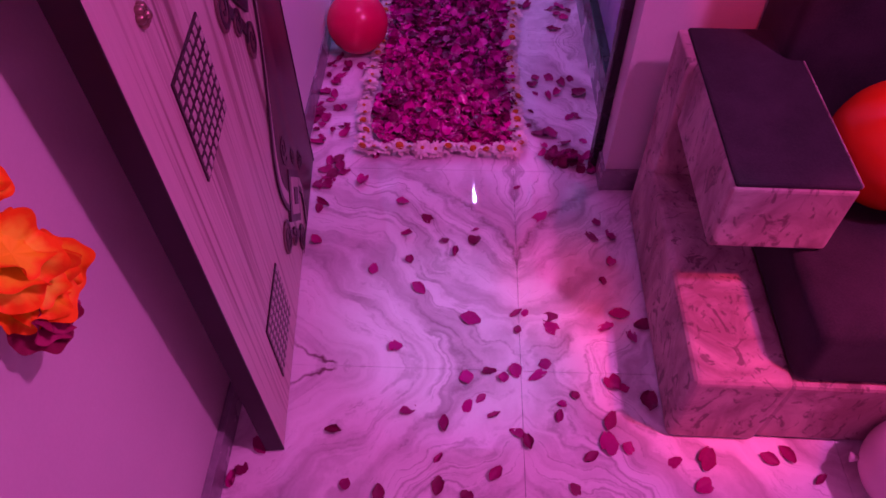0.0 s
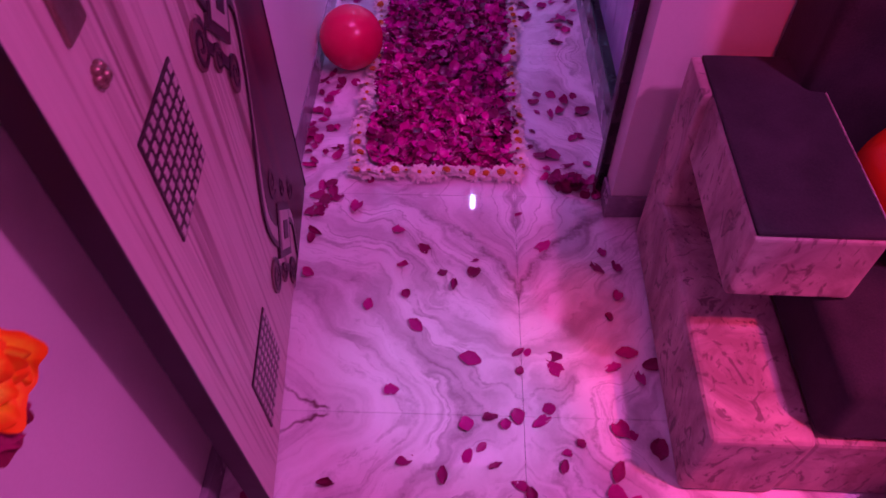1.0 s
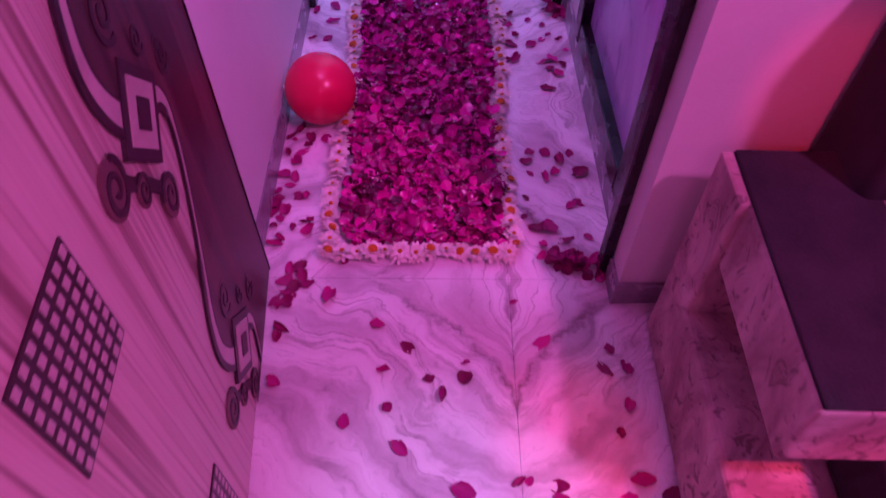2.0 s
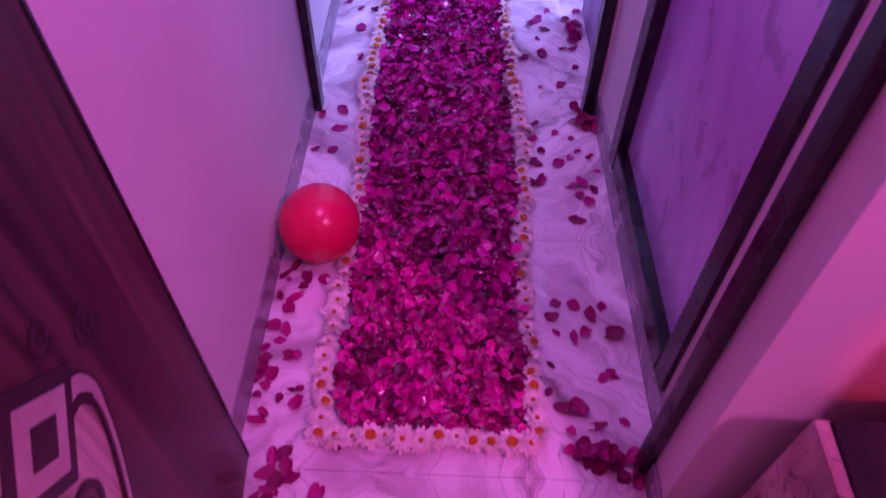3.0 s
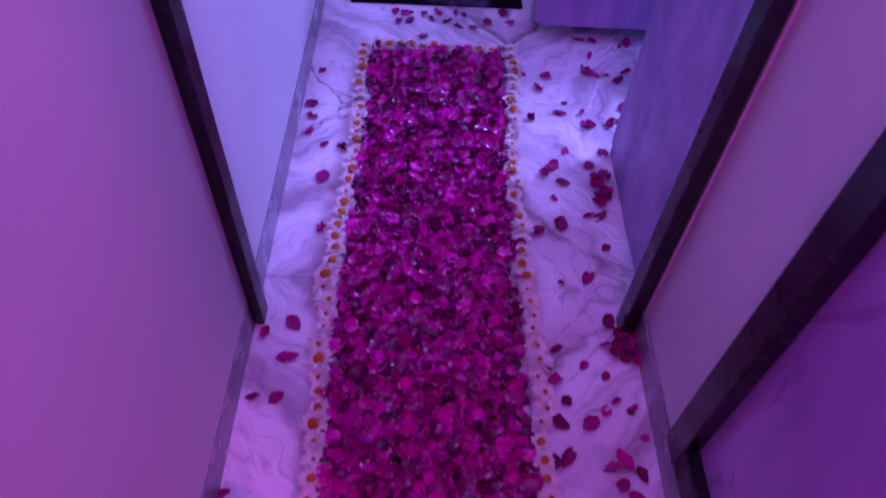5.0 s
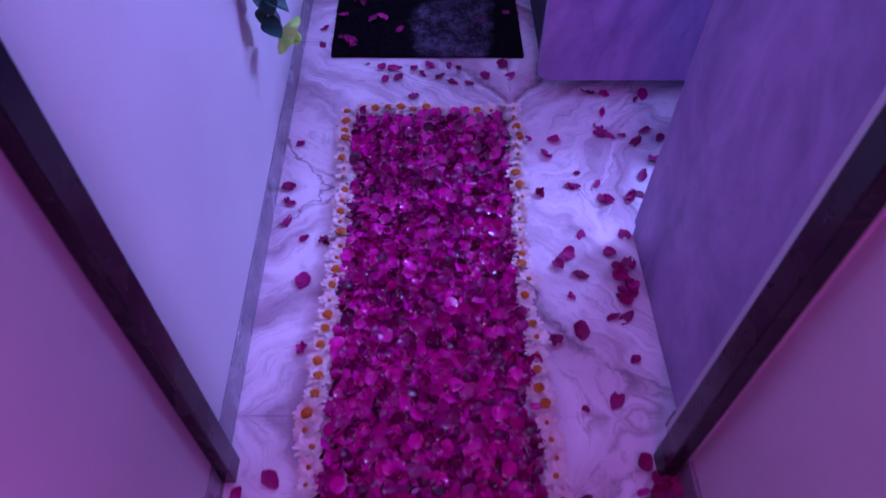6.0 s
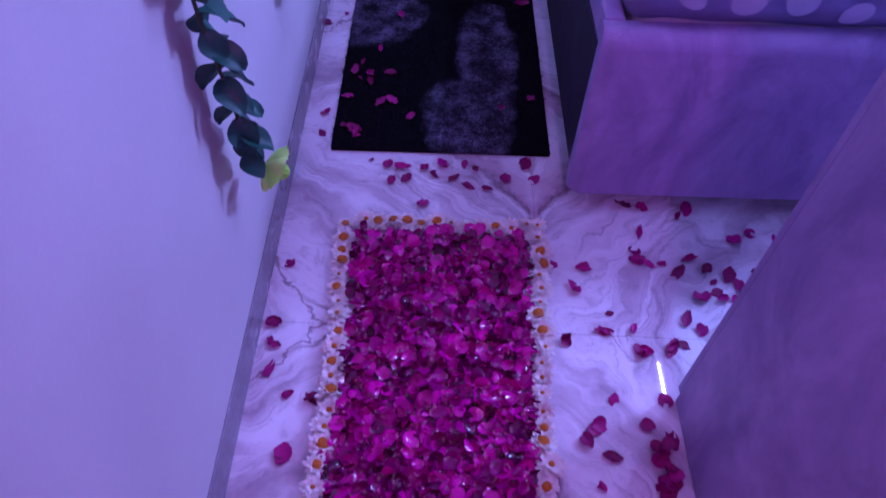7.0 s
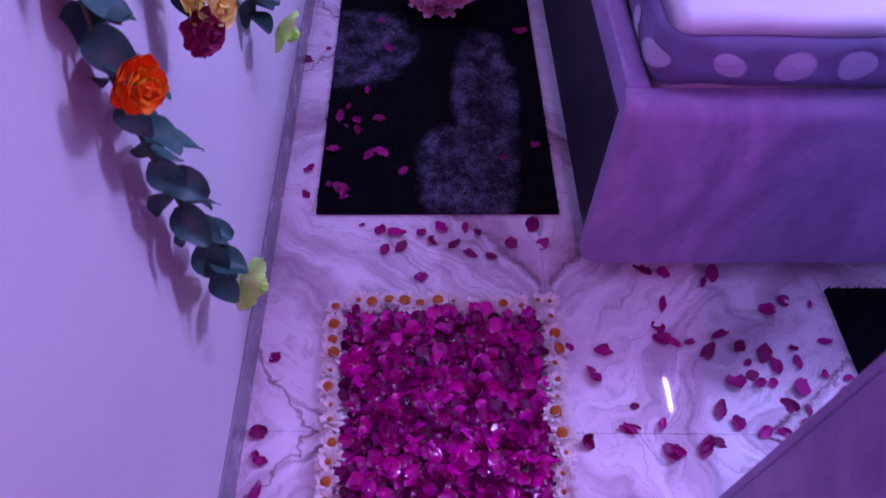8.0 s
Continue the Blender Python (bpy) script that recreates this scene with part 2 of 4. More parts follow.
def shaggy_rug(name, grey_zone):
    """Black pile with slate-grey areas; grey_zone: ellipses (x, y, radius x, radius y)."""
    m, nodes, links, bsdf = shader(name)
    p = place_of(nodes)
    xyz = nodes.new("ShaderNodeSeparateXYZ")
    links.new(p, xyz.inputs[0])
    edge = noise_node(nodes, links, p, 9, 3)
    total = None
    for cx, cy, rx, ry in grey_zone:
        ax = math_node(nodes, links, "POWER", math_node(nodes, links, "ABSOLUTE", math_node(nodes, links, "MULTIPLY", math_node(nodes, links, "SUBTRACT", xyz.outputs[0], cx), 1 / rx)), 2.5)
        ay = math_node(nodes, links, "POWER", math_node(nodes, links, "ABSOLUTE", math_node(nodes, links, "MULTIPLY", math_node(nodes, links, "SUBTRACT", xyz.outputs[1], cy), 1 / ry)), 2.5)
        d = math_node(nodes, links, "ADD", math_node(nodes, links, "ADD", ax, ay), math_node(nodes, links, "MULTIPLY_ADD", edge, 1.5, -0.75))
        inside = math_node(nodes, links, "MULTIPLY", ramp_node(nodes, links, d, [(0.55, (1, 1, 1)), (1.0, (0, 0, 0))]), 1.0)
        total = inside if total is None else math_node(nodes, links, "MAXIMUM", total, inside)
    pile = noise_node(nodes, links, p, 14, 6, 0.75)
    tuft = noise_node(nodes, links, p, 330, 2)
    grey = ramp_node(nodes, links, math_node(nodes, links, "MULTIPLY_ADD", tuft, 0.4, math_node(nodes, links, "MULTIPLY", pile, 0.6)), [(0.40, (0.008, 0.008, 0.012)), (0.50, (0.045, 0.043, 0.065)), (0.62, (0.21, 0.20, 0.31))])
    links.new(mix_node(nodes, links, total, (0.006, 0.006, 0.008), grey), bsdf.inputs["Base Color"])
    bsdf.inputs["Roughness"].default_value = 0.95
    bsdf.inputs["Specular IOR Level"].default_value = 0.1
    bump_node(nodes, links, bsdf, tuft, 0.9, 0.006)
    return m


MARBLE = marble_floor()
PAINT = surface("wall_paint", (0.60, 0.57, 0.57), (0.69, 0.67, 0.66), 0.62, 2.2, 160, 0.08)
CEILING_PAINT = surface("ceiling_paint", (0.72, 0.70, 0.70), (0.80, 0.78, 0.78), 0.8, 2.0, 120, 0.06)
SKIRTING = surface("grey_marble", (0.17, 0.15, 0.18), (0.34, 0.31, 0.35), 0.25, 9, 70, 0.05)
BLACK_WOOD = surface("black_lacquer", (0.006, 0.005, 0.006), (0.016, 0.013, 0.015), 0.26, 12, 140, 0.1)
DARK_WOOD = surface("dark_stained_wood", (0.012, 0.004, 0.006), (0.125, 0.050, 0.058), 0.38, 1.6, 40, 0.15, local=True, stretch=(26, 1, 0.5), spread=(0.36, 0.64))
DOOR_EDGE = surface("door_edging", (0.006, 0.003, 0.004), (0.014, 0.007, 0.009), 0.5, 10, 120, 0.1)
STRIPED = striped_laminate()
INLAY_DARK = surface("dark_inlay", (0.020, 0.010, 0.016), (0.045, 0.022, 0.032), 0.4, 14, 150, 0.1, local=True)
INLAY_LIGHT = surface("pale_inlay", (0.38, 0.30, 0.30), (0.55, 0.46, 0.45), 0.4, 14, 150, 0.1, local=True)
INLAY_BROWN = surface("brown_inlay", (0.10, 0.045, 0.055), (0.18, 0.09, 0.10), 0.4, 14, 150, 0.1, local=True)
BRASS = surface("aged_metal", (0.22, 0.13, 0.10), (0.42, 0.30, 0.25), 0.38, 18, 200, 0.1, metal=0.8)
SOFA_FABRIC = marbled_fabric("marbled_velvet", (0.28, 0.165, 0.18), (0.56, 0.41, 0.41), 0.7, 7.0, (1, 1, 0.6), 0.7)
SUEDE = surface("charcoal_suede", (0.007, 0.005, 0.008), (0.030, 0.020, 0.030), 0.9, 9, 260, 0.5, sheen=0.08, spread=(0.38, 0.62))
CLOUDY = marbled_fabric("cloudy_laminate", (0.25, 0.165, 0.35), (0.44, 0.30, 0.54), 0.5, 4.2, (1, 1, 0.6), 0.12)
PANEL = marbled_fabric("veined_door_laminate", (0.36, 0.23, 0.50), (0.50, 0.34, 0.64), 0.12, 2.2, (1, 1, 0.5), 0.40)
ROSE = petal_material("rose_petals", [(0.0, (0.060, 0.0004, 0.026)), (0.28, (0.25, 0.0008, 0.114)), (0.70, (0.58, 0.0015, 0.270)), (0.95, (0.74, 0.005, 0.37)), (1.0, (0.80, 0.03, 0.46))], 0.15, 0.42, None, True)
ROSE_LOOSE = petal_material("loose_rose_petals", [(0.0, (0.15, 0.001, 0.055)), (0.5, (0.30, 0.002, 0.130)), (1.0, (0.48, 0.005, 0.220))], 0.5, 0.25)
WHITE_PETAL = petal_material("white_petals", [(0.0, (0.74, 0.64, 0.56)), (1.0, (0.88, 0.84, 0.80))], 0.6)
YELLOW_CORE = surface("yellow_florets", (0.40, 0.075, 0.008), (0.66, 0.21, 0.015), 0.8, 300, 900, 0.8, 0.003)
ORANGE_SILK = petal_material("orange_silk", [(0.0, (0.98, 0.10, 0.002)), (0.5, (0.98, 0.22, 0.004)), (0.85, (0.99, 0.36, 0.008)), (1.0, (0.99, 0.62, 0.03))], 0.7)
PALE_SILK = petal_material("pale_yellow_silk", [(0.0, (0.38, 0.97, 0.14)), (1.0, (0.58, 0.98, 0.24))], 0.7)
PALE_YELLOW = petal_material("pale_yellow_rose", [(0.0, (0.97, 0.84, 0.16)), (0.6, (0.98, 0.94, 0.28)), (1.0, (0.98, 0.97, 0.48))], 0.7)
YELLOW_SILK = petal_material("yellow_silk", [(0.0, (0.98, 0.62, 0.01)), (0.5, (0.98, 0.78, 0.02)), (1.0, (0.99, 0.92, 0.06))], 0.7, 0.35, (0.62, (0.98, 0.16, 0.003)))
PLUM_SILK = petal_material("plum_silk", [(0.0, (0.22, 0.01, 0.06)), (1.0, (0.45, 0.03, 0.16))], 0.7)
LEAF_GREEN = petal_material("silk_leaves", [(0.0, (0.005, 0.036, 0.024)), (0.6, (0.013, 0.090, 0.060)), (1.0, (0.035, 0.16, 0.115))], 0.45)
STEM_GREEN = surface("vine_stem", (0.03, 0.07, 0.03), (0.06, 0.12, 0.05), 0.6, 30, 200, 0.2)
RED_LATEX = surface("red_latex", (0.63, 0.002, 0.075), (0.69, 0.004, 0.090), 0.22, 3, 60, 0.01)
ORANGE_LATEX = surface("orange_latex", (0.72, 0.035, 0.006), (0.78, 0.05, 0.008), 0.25, 3, 60, 0.01)
PINK_LATEX = surface("pale_latex", (0.66, 0.50, 0.56), (0.72, 0.56, 0.62), 0.25, 3, 60, 0.01)
POMPOM = petal_material("pink_tissue", [(0.0, (0.78, 0.36, 0.52)), (1.0, (0.92, 0.62, 0.74))], 0.8)
SHEET = surface("white_sheet", (0.60, 0.58, 0.60), (0.70, 0.68, 0.70), 0.85, 4, 300, 0.2)
SHEET_EDGE = surface("lavender_sheet", (0.27, 0.22, 0.42), (0.38, 0.32, 0.55), 0.85, 12, 300, 0.2)
DOT = surface("sheet_dots", (0.42, 0.39, 0.54), (0.52, 0.48, 0.64), 0.85, 10, 300, 0.2)
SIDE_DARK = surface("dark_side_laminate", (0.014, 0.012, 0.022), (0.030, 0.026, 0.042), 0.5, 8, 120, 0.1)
RUG = shaggy_rug("rug_pile", [(0.125, 4.27, 0.150, 0.20), (0.185, 4.58, 0.105, 0.31), (-0.185, 4.80, 0.175, 0.20)])
MAT = shaggy_rug("mat_pile", [(1.25, 3.62, 0.20, 0.18)])


# ---- building helpers ----
def origin_of(ob):
    place = Vector((0, 0, 0))
    while ob is not None:
        place += ob.location
        ob = ob.parent
    return place


def part(name, bm, material, parent=None, label="", smooth=False, local=False):
    """Links a bmesh as one mesh object, under a thing or a part. Its points are in the world's axes, or in the parent's when local."""
    mesh = bpy.data.meshes.new(name)
    if parent is not None and not local:
        bmesh.ops.translate(bm, vec=-origin_of(parent), verts=bm.verts)
    if smooth:
        for f in bm.faces:
            f.smooth = True
    bm.to_mesh(mesh)
    bm.free()
    mesh.materials.append(material)
    ob = new(name, mesh)
    ob.parent = parent
    if label:
        ob["label"] = label
    return ob


def piece(name, mesh, m, parent=None):
    ob = new(name, mesh)
    ob.parent = parent
    ob.matrix_basis = m
    return ob


def thing(name, place, label, category, group="", kind=""):
    ob = new(name)
    ob.location = place
    ob.empty_display_size = 0.05
    return tagged(ob, label, category, group, kind)


def box(bm, x0, x1, y0, y1, z0, z1, bevel=0.0, segments=2):
    made = bmesh.ops.create_cube(bm, size=1.0)["verts"]
    for v in made:
        v.co = Vector((x0 + (v.co.x + 0.5) * (x1 - x0), y0 + (v.co.y + 0.5) * (y1 - y0), z0 + (v.co.z + 0.5) * (z1 - z0)))
    if bevel > 0:
        edges = list({e for v in made for e in v.link_edges})
        bmesh.ops.bevel(bm, geom=edges, offset=bevel, segments=segments, affect="EDGES", profile=0.5)
    return bm


def boxed(*args, **kw):
    return box(bmesh.new(), *args, **kw)


def prism(bm, points, axis_from, axis_to, along="y"):
    """A flat outline drawn out along an axis: points are (a, b)."""
    def at(p, s):
        a, b = p
        return {"x": (s, a, b), "y": (a, s, b), "z": (a, b, s)}[along]
    low = [bm.verts.new(at(p, axis_from)) for p in points]
    high = [bm.verts.new(at(p, axis_to)) for p in points]
    n = len(points)
    bm.faces.new(low)
    bm.faces.new(high[::-1])
    for i in range(n):
        bm.faces.new((low[i], high[i], high[(i + 1) % n], low[(i + 1) % n]))
    bmesh.ops.recalc_face_normals(bm, faces=bm.faces)
    return bm


def cup_patch(length, width, cup, curl, cols=4, rows=4, ragged=0.0, rng=random):
    """Points and faces of one petal, root at the origin, pointing along +y, bowl upwards."""
    pts, faces = [], []
    for j in range(rows + 1):
        t = j / rows
        w = width * (0.25 + 1.35 * t ** 0.75 - 0.95 * t ** 3.2) * 0.78
        for i in range(cols + 1):
            s = 2 * i / cols - 1
            x = s * w / 2
            y = t * length * (1 - 0.10 * s * s * t) + rng.uniform(-ragged, ragged) * length * t
            z = cup * (s * s * 0.7 + (t - 0.4) ** 2) + curl * t * t + rng.uniform(-ragged, ragged) * length * 0.6
            pts.append((x, y, z))
    for j in range(rows):
        for i in range(cols):
            a = j * (cols + 1) + i
            faces.append((a, a + 1, a + cols + 2, a + cols + 1))
    return pts, faces, [j / rows for j in range(rows + 1) for i in range(cols + 1)]


class Heap:
    """Collects many small patches into one mesh."""

    def __init__(self):
        self.points, self.faces, self.along = [], [], []

    def add(self, patch, m):
        k = len(self.points)
        self.points += [tuple(m @ Vector(p)) for p in patch[0]]
        self.faces += [tuple(k + i for i in f) for f in patch[1]]
        self.along += patch[2] if len(patch) > 2 else [1.0] * len(patch[0])

    def mesh(self, name, material):
        me = bpy.data.meshes.new(name)
        me.from_pydata(self.points, [], self.faces)
        me.polygons.foreach_set("use_smooth", [True] * len(me.polygons))
        me.attributes.new("along", "FLOAT", "POINT").data.foreach_set("value", self.along)
        me.materials.append(material)
        me.update()
        return me


# ---- the setting ----
WEST, WEST_LIVING, EAST = -0.362, -0.395, 0.538
SOUTH_FACE, SOUTH_BACK = 1.515, 1.610
NORTH_FACE, NORTH_BACK = 2.77, 2.87
TOP = 2.55

floor = new("floor")
floor.empty_display_size = 0.1
tagged(floor, "polished white marble floor of book-matched slabs", "floor", kind="structure")
part("subfloor", boxed(-1.15, 3.65, -3.1, 7.55, -0.16, -0.0115), SKIRTING, floor)


def wall(name, boxes, material=PAINT, label="smooth off-white painted wall"):
    bm = bmesh.new()
    for b in boxes:
        box(bm, *b)
    return tagged(part(name, bm, material), label, "wall", kind="structure")


wall("wall_west", [(-0.56, WEST_LIVING, -2.6, 1.55, 0, TOP), (-0.56, WEST, 1.55, 7.1, 0, TOP)])
wall("wall_south", [(0.500, 3.4, SOUTH_FACE, SOUTH_BACK, 0, TOP), (WEST, 0.500, SOUTH_FACE, SOUTH_BACK, 2.09, TOP)])
wall("wall_corridor", [(EAST, 0.70, SOUTH_BACK, 1.765, 0, TOP), (EAST, 0.70, 2.44, NORTH_FACE, 0, TOP), (EAST, 0.70, 1.765, 2.44, 2.05, TOP), (EAST, 0.70, 1.765, 2.44, 0, 0.13)])
wall("wall_north", [(0.532, 3.4, NORTH_FACE, NORTH_BACK, 0, TOP), (WEST, 0.532, NORTH_FACE, NORTH_BACK, 2.09, TOP)])
wall("wall_bedroom_end", [(-0.56, 3.5, 7.1, 7.2, 0, TOP)])
wall("wall_living_end", [(-0.56, 3.5, -2.7, -2.6, 0, TOP)])
wall("wall_east_living", [(3.4, 3.5, -2.6, SOUTH_BACK, 0, TOP)])
wall("wall_east_bedroom", [(3.4, 3.5, NORTH_FACE, 7.1, 0, TOP)])
tagged(part("ceiling", boxed(-0.6, 3.5, -2.7, 7.2, TOP, TOP + 0.1), CEILING_PAINT), "plain white painted ceiling", "ceiling", kind="structure")


def skirting(boxes):
    bm = bmesh.new()
    for b in boxes:
        box(bm, *b, bevel=0.0015, segments=1)
    return tagged(part("baseboard", bm, SKIRTING), "low grey marble skirting along the wall", "skirting", kind="structure")


skirting([(WEST_LIVING, WEST_LIVING + 0.016, -2.6, 1.54, 0, 0.068)])
skirting([(WEST, WEST + 0.004, 1.628, 2.762, 0, 0.092)])
skirting([(WEST, WEST + 0.004, 2.824, 7.1, 0, 0.098)])
skirting([(EAST - 0.009, EAST, 1.616, 2.768, 0, 0.085)])
skirting([(0.491, 3.4, SOUTH_FACE - 0.010, SOUTH_FACE, 0, 0.075), (0.491, 0.500, SOUTH_FACE, 1.586, 0, 0.075)])
skirting([(0.532, 3.4, NORTH_BACK, NORTH_BACK + 0.009, 0, 0.065)])


def door_frame(name, x0, x1, y0, y1, label, width=0.033):
    ob = thing(name, (x0, y0, 0), label, "door frame", kind="structure")
    part("post", boxed(x0, x0 + 0.026, y0, y1, 0, 2.09, bevel=0.003), BLACK_WOOD, ob)
    part("post", boxed(x1 - width, x1, y0, y1, 0, 2.09, bevel=0.003), BLACK_WOOD, ob)
    part("head", boxed(x0 + 0.026, x1 - width, y0, y1, 2.05, 2.09, bevel=0.003), BLACK_WOOD, ob)
    return ob


door_frame("door_frame_1", WEST, 0.500, 1.588, SOUTH_BACK + 0.015, "black lacquered wooden door frame between living room and corridor", 0.025)
door_frame("door_frame_2", WEST, 0.526, 2.764, 2.814, "black lacquered wooden door frame of the bedroom")

# closed flush door in the corridor's wall, in a raised black frame
side_door = thing("door_2", (EAST, 2.09, 0), "closed flush door with veined purple-grey laminate in a black frame", "door", kind="structure")
part("leaf", boxed(0.552, 0.59, 1.765, 2.44, 0.13, 2.05), PANEL, side_door, "veined laminate door leaf")
part("post", boxed(0.526, 0.553, 1.735, 1.790, 0.095, 2.115, bevel=0.003), BLACK_WOOD, side_door)
part("post", boxed(0.520, 0.553, 2.415, 2.478, 0.095, 2.115, bevel=0.003), BLACK_WOOD, side_door)
part("sill", boxed(0.523, 0.553, 1.790, 2.415, 0.095, 0.165, bevel=0.003), BLACK_WOOD, side_door)
part("head", boxed(0.523, 0.553, 1.790, 2.415, 2.05, 2.115, bevel=0.003), BLACK_WOOD, side_door)

# ---- open ornamented door leaf ----
LEAF_W, LEAF_T = 0.886, 0.036
leaf = thing("door_1", (-0.337, 1.608, 0), "open wooden door with striped pale laminate and dark ornament, swung against the wall", "door", kind="structure")
leaf.rotation_euler = (0, 0, math.atan2(-0.883, 0.070))
part("leaf", boxed(0.0, LEAF_W, -LEAF_T, 0.0, 0.008, 2.03, bevel=0.0015), STRIPED, leaf, "pale striped laminate face", local=True)
part("edging", boxed(LEAF_W, LEAF_W + 0.004, -LEAF_T - 0.001, 0.001, 0.008, 2.03), DOOR_EDGE, leaf, "dark edge strip", local=True)
part("edging", boxed(-0.006, 0.0, -LEAF_T - 0.001, 0.0065, 0.008, 2.03), BLACK_WOOD, leaf, "black hinge edge", local=True)

PERIOD, CENTRE = 0.582, 0.186
# the wavy edge of the dark stile over one repeat: (across, up)
CURVE = [(0.355, 0.020), (0.386, 0.070), (0.400, 0.125), (0.385, 0.185), (0.352, 0.240), (0.312, 0.300), (0.272, 0.370), (0.243, 0.430), (0.226, 0.480), (0.222, 0.515), (0.236, 0.548), (0.262, 0.562)]


def smooth_line(points, steps=5):
    """A rounded line through the points (Catmull-Rom)."""
    out = []
    for i in range(len(points) - 1):
        p0, p1, p2, p3 = (Vector(points[max(0, min(len(points) - 1, i + k))]) for k in (-1, 0, 1, 2))
        for j in range(steps):
            t = j / steps
            out.append(0.5 * (2 * p1 + (p2 - p0) * t + (2 * p0 - 5 * p1 + 4 * p2 - p3) * t * t + (3 * p1 - p0 - 3 * p2 + p3) * t ** 3))
    return out + [Vector(points[-1])]


def ribbon(line, widths, y, thick, low=0.011, high=2.027):
    """A flat band along a line on the leaf's face, cut off at the leaf's foot and top."""
    bm = bmesh.new()
    rows = []
    for i, c in enumerate(line):
        d = (line[min(i + 1, len(line) - 1)] - line[max(i - 1, 0)]).normalized()
        n = Vector((-d.y, d.x)) * widths[i]
        a, b = c - n, c + n
        if min(a.y, b.y) < low or max(a.y, b.y) > high:
            rows.append(None)
            continue
        rows.append([bm.verts.new((q.x, h, q.y)) for q, h in ((a, y), (a, y + thick), (b, y + thick), (b, y))])
    for r0, r1 in zip(rows, rows[1:]):
        if r0 and r1:
            for k in range(3):
                bm.faces.new((r0[k], r0[k + 1], r1[k + 1], r1[k]))
    bmesh.ops.recalc_face_normals(bm, faces=bm.faces)
    return bm


WAVE = smooth_line(CURVE)
edge_line = [(0.355, 0.010)]
for k in range(-1, 4):
    for q in WAVE[:-8]:
        if 0.016 < q.y + CENTRE + k * PERIOD < 2.020:
            edge_line.append((q.x, q.y + CENTRE + k * PERIOD))
edge_line.append((edge_line[-1][0], 2.028))
bm = bmesh.new()
for (u0, z0), (u1, z1) in zip(edge_line, edge_line[1:]):
    bm.faces.new([bm.verts.new(c) for c in ((0, 0.0025, z0), (u0, 0.0025, z0), (u1, 0.0025, z1), (0, 0.0025, z1))])
bmesh.ops.remove_doubles(bm, verts=bm.verts, dist=1e-5)
bmesh.ops.solidify(bm, geom=list(bm.faces), thickness=0.002)
part("stile", bm, DARK_WOOD, leaf, "dark stained wooden stile with a wavy edge", local=True)


def band_width(t):
    """Half the width of the pale scroll along its repeat: broad at both motifs, thin between."""
    return 0.005 + 0.014 * max(0.0, 1 - t / 0.48) ** 0.8 + 0.012 * max(0.0, (t - 0.72) / 0.28)


for k in range(-1, 4):
    shift = Vector((0.0, CENTRE + k * PERIOD))
    line = [q + shift for q in WAVE]
    count = len(line) - 1
    widths = [band_width(i / count) for i in range(count + 1)]
    if line[-1].y < 0.05 or line[0].y > 1.9:
        continue
    part("scroll", ribbon(line, widths, 0.0015, 0.004), INLAY_LIGHT, leaf, "pale scrolling inlay band", local=True)
    for sign in (1, -1):
        rim = []
        for i, c in enumerate(line):
            d = (line[min(i + 1, count)] - line[max(i - 1, 0)]).normalized()
            rim.append(c + Vector((-d.y, d.x)) * sign * (widths[i] + 0.002))
        thick = [0.0065 if sign < 0 and (i < count * 0.42 or i > count * 0.80) else 0.0022 for i in range(count + 1)]
        part("scroll_outline", ribbon(rim, thick, 0.0015, 0.0046), INLAY_DARK, leaf, "dark outline of the scroll", local=True)


def diamond(u, z, half, y, thick):
    bm = bmesh.new()
    return prism(bm, [(u - half, z), (u, z - half), (u + half, z), (u, z + half)], y, y + thick)


def disc(u, z, r, y, thick, stretch=1.15):
    pts = [(u + r * math.cos(a), z + r * stretch * math.sin(a)) for a in np.linspace(0, 2 * math.pi, 22, endpoint=False)]
    return prism(bmesh.new(), pts, y, y + thick)


def volute(u, z, r, filling, turn):
    """A rolled scroll end: a round ground with a dark spiral on it."""
    ob = part("volute", disc(u, z, r, 0.001, 0.004), filling, leaf, local=True)
    line, widths = [], []
    for i in range(46):
        k = i / 45
        a = turn + k * 3.3 * math.pi
        line.append(Vector((u + r * (1 - 0.86 * k) * math.cos(a), z + r * 1.15 * (1 - 0.86 * k) * math.sin(a))))
        widths.append(r * (0.15 - 0.05 * k))
    part("spiral", ribbon(line, widths, 0.003, 0.0035), INLAY_DARK, ob, "dark spiral line", local=True)


for k in range(0, 4):
    z = CENTRE + k * PERIOD
    if z > 1.90:
        continue
    gem = part("ornament", diamond(0.316, z, 0.088, 0.001, 0.007), INLAY_DARK, leaf, "dark diamond ornament", local=True)
    part("ring", diamond(0.316, z, 0.063, 0.008, 0.002), INLAY_LIGHT, gem, "pale diamond", local=True)
    part("core", diamond(0.316, z, 0.030, 0.010, 0.002), INLAY_DARK, gem, local=True)
    for u, dz, r, turn in ((0.456, 0.004, 0.036, 2.0), (0.394, -0.062, 0.022, 1.0), (0.328, -0.140, 0.032, 0.4)):
        volute(u, z + dz, r, INLAY_BROWN, turn)
    for u, dz, r, turn in ((0.302, 0.140, 0.034, 4.4), (0.236, 0.060, 0.021, 4.0), (0.174, -0.008, 0.028, 3.6)):
        volute(u, z + dz, r, DARK_WOOD, turn)
    stem = smooth_line([(0.430, z - 0.010), (0.408, z - 0.036), (0.375, z - 0.070), (0.345, z - 0.108)], 4)
    part("stem", ribbon(stem, [0.010] * len(stem), 0.001, 0.0035), INLAY_DARK, leaf, "dark stem that joins the volutes", local=True)

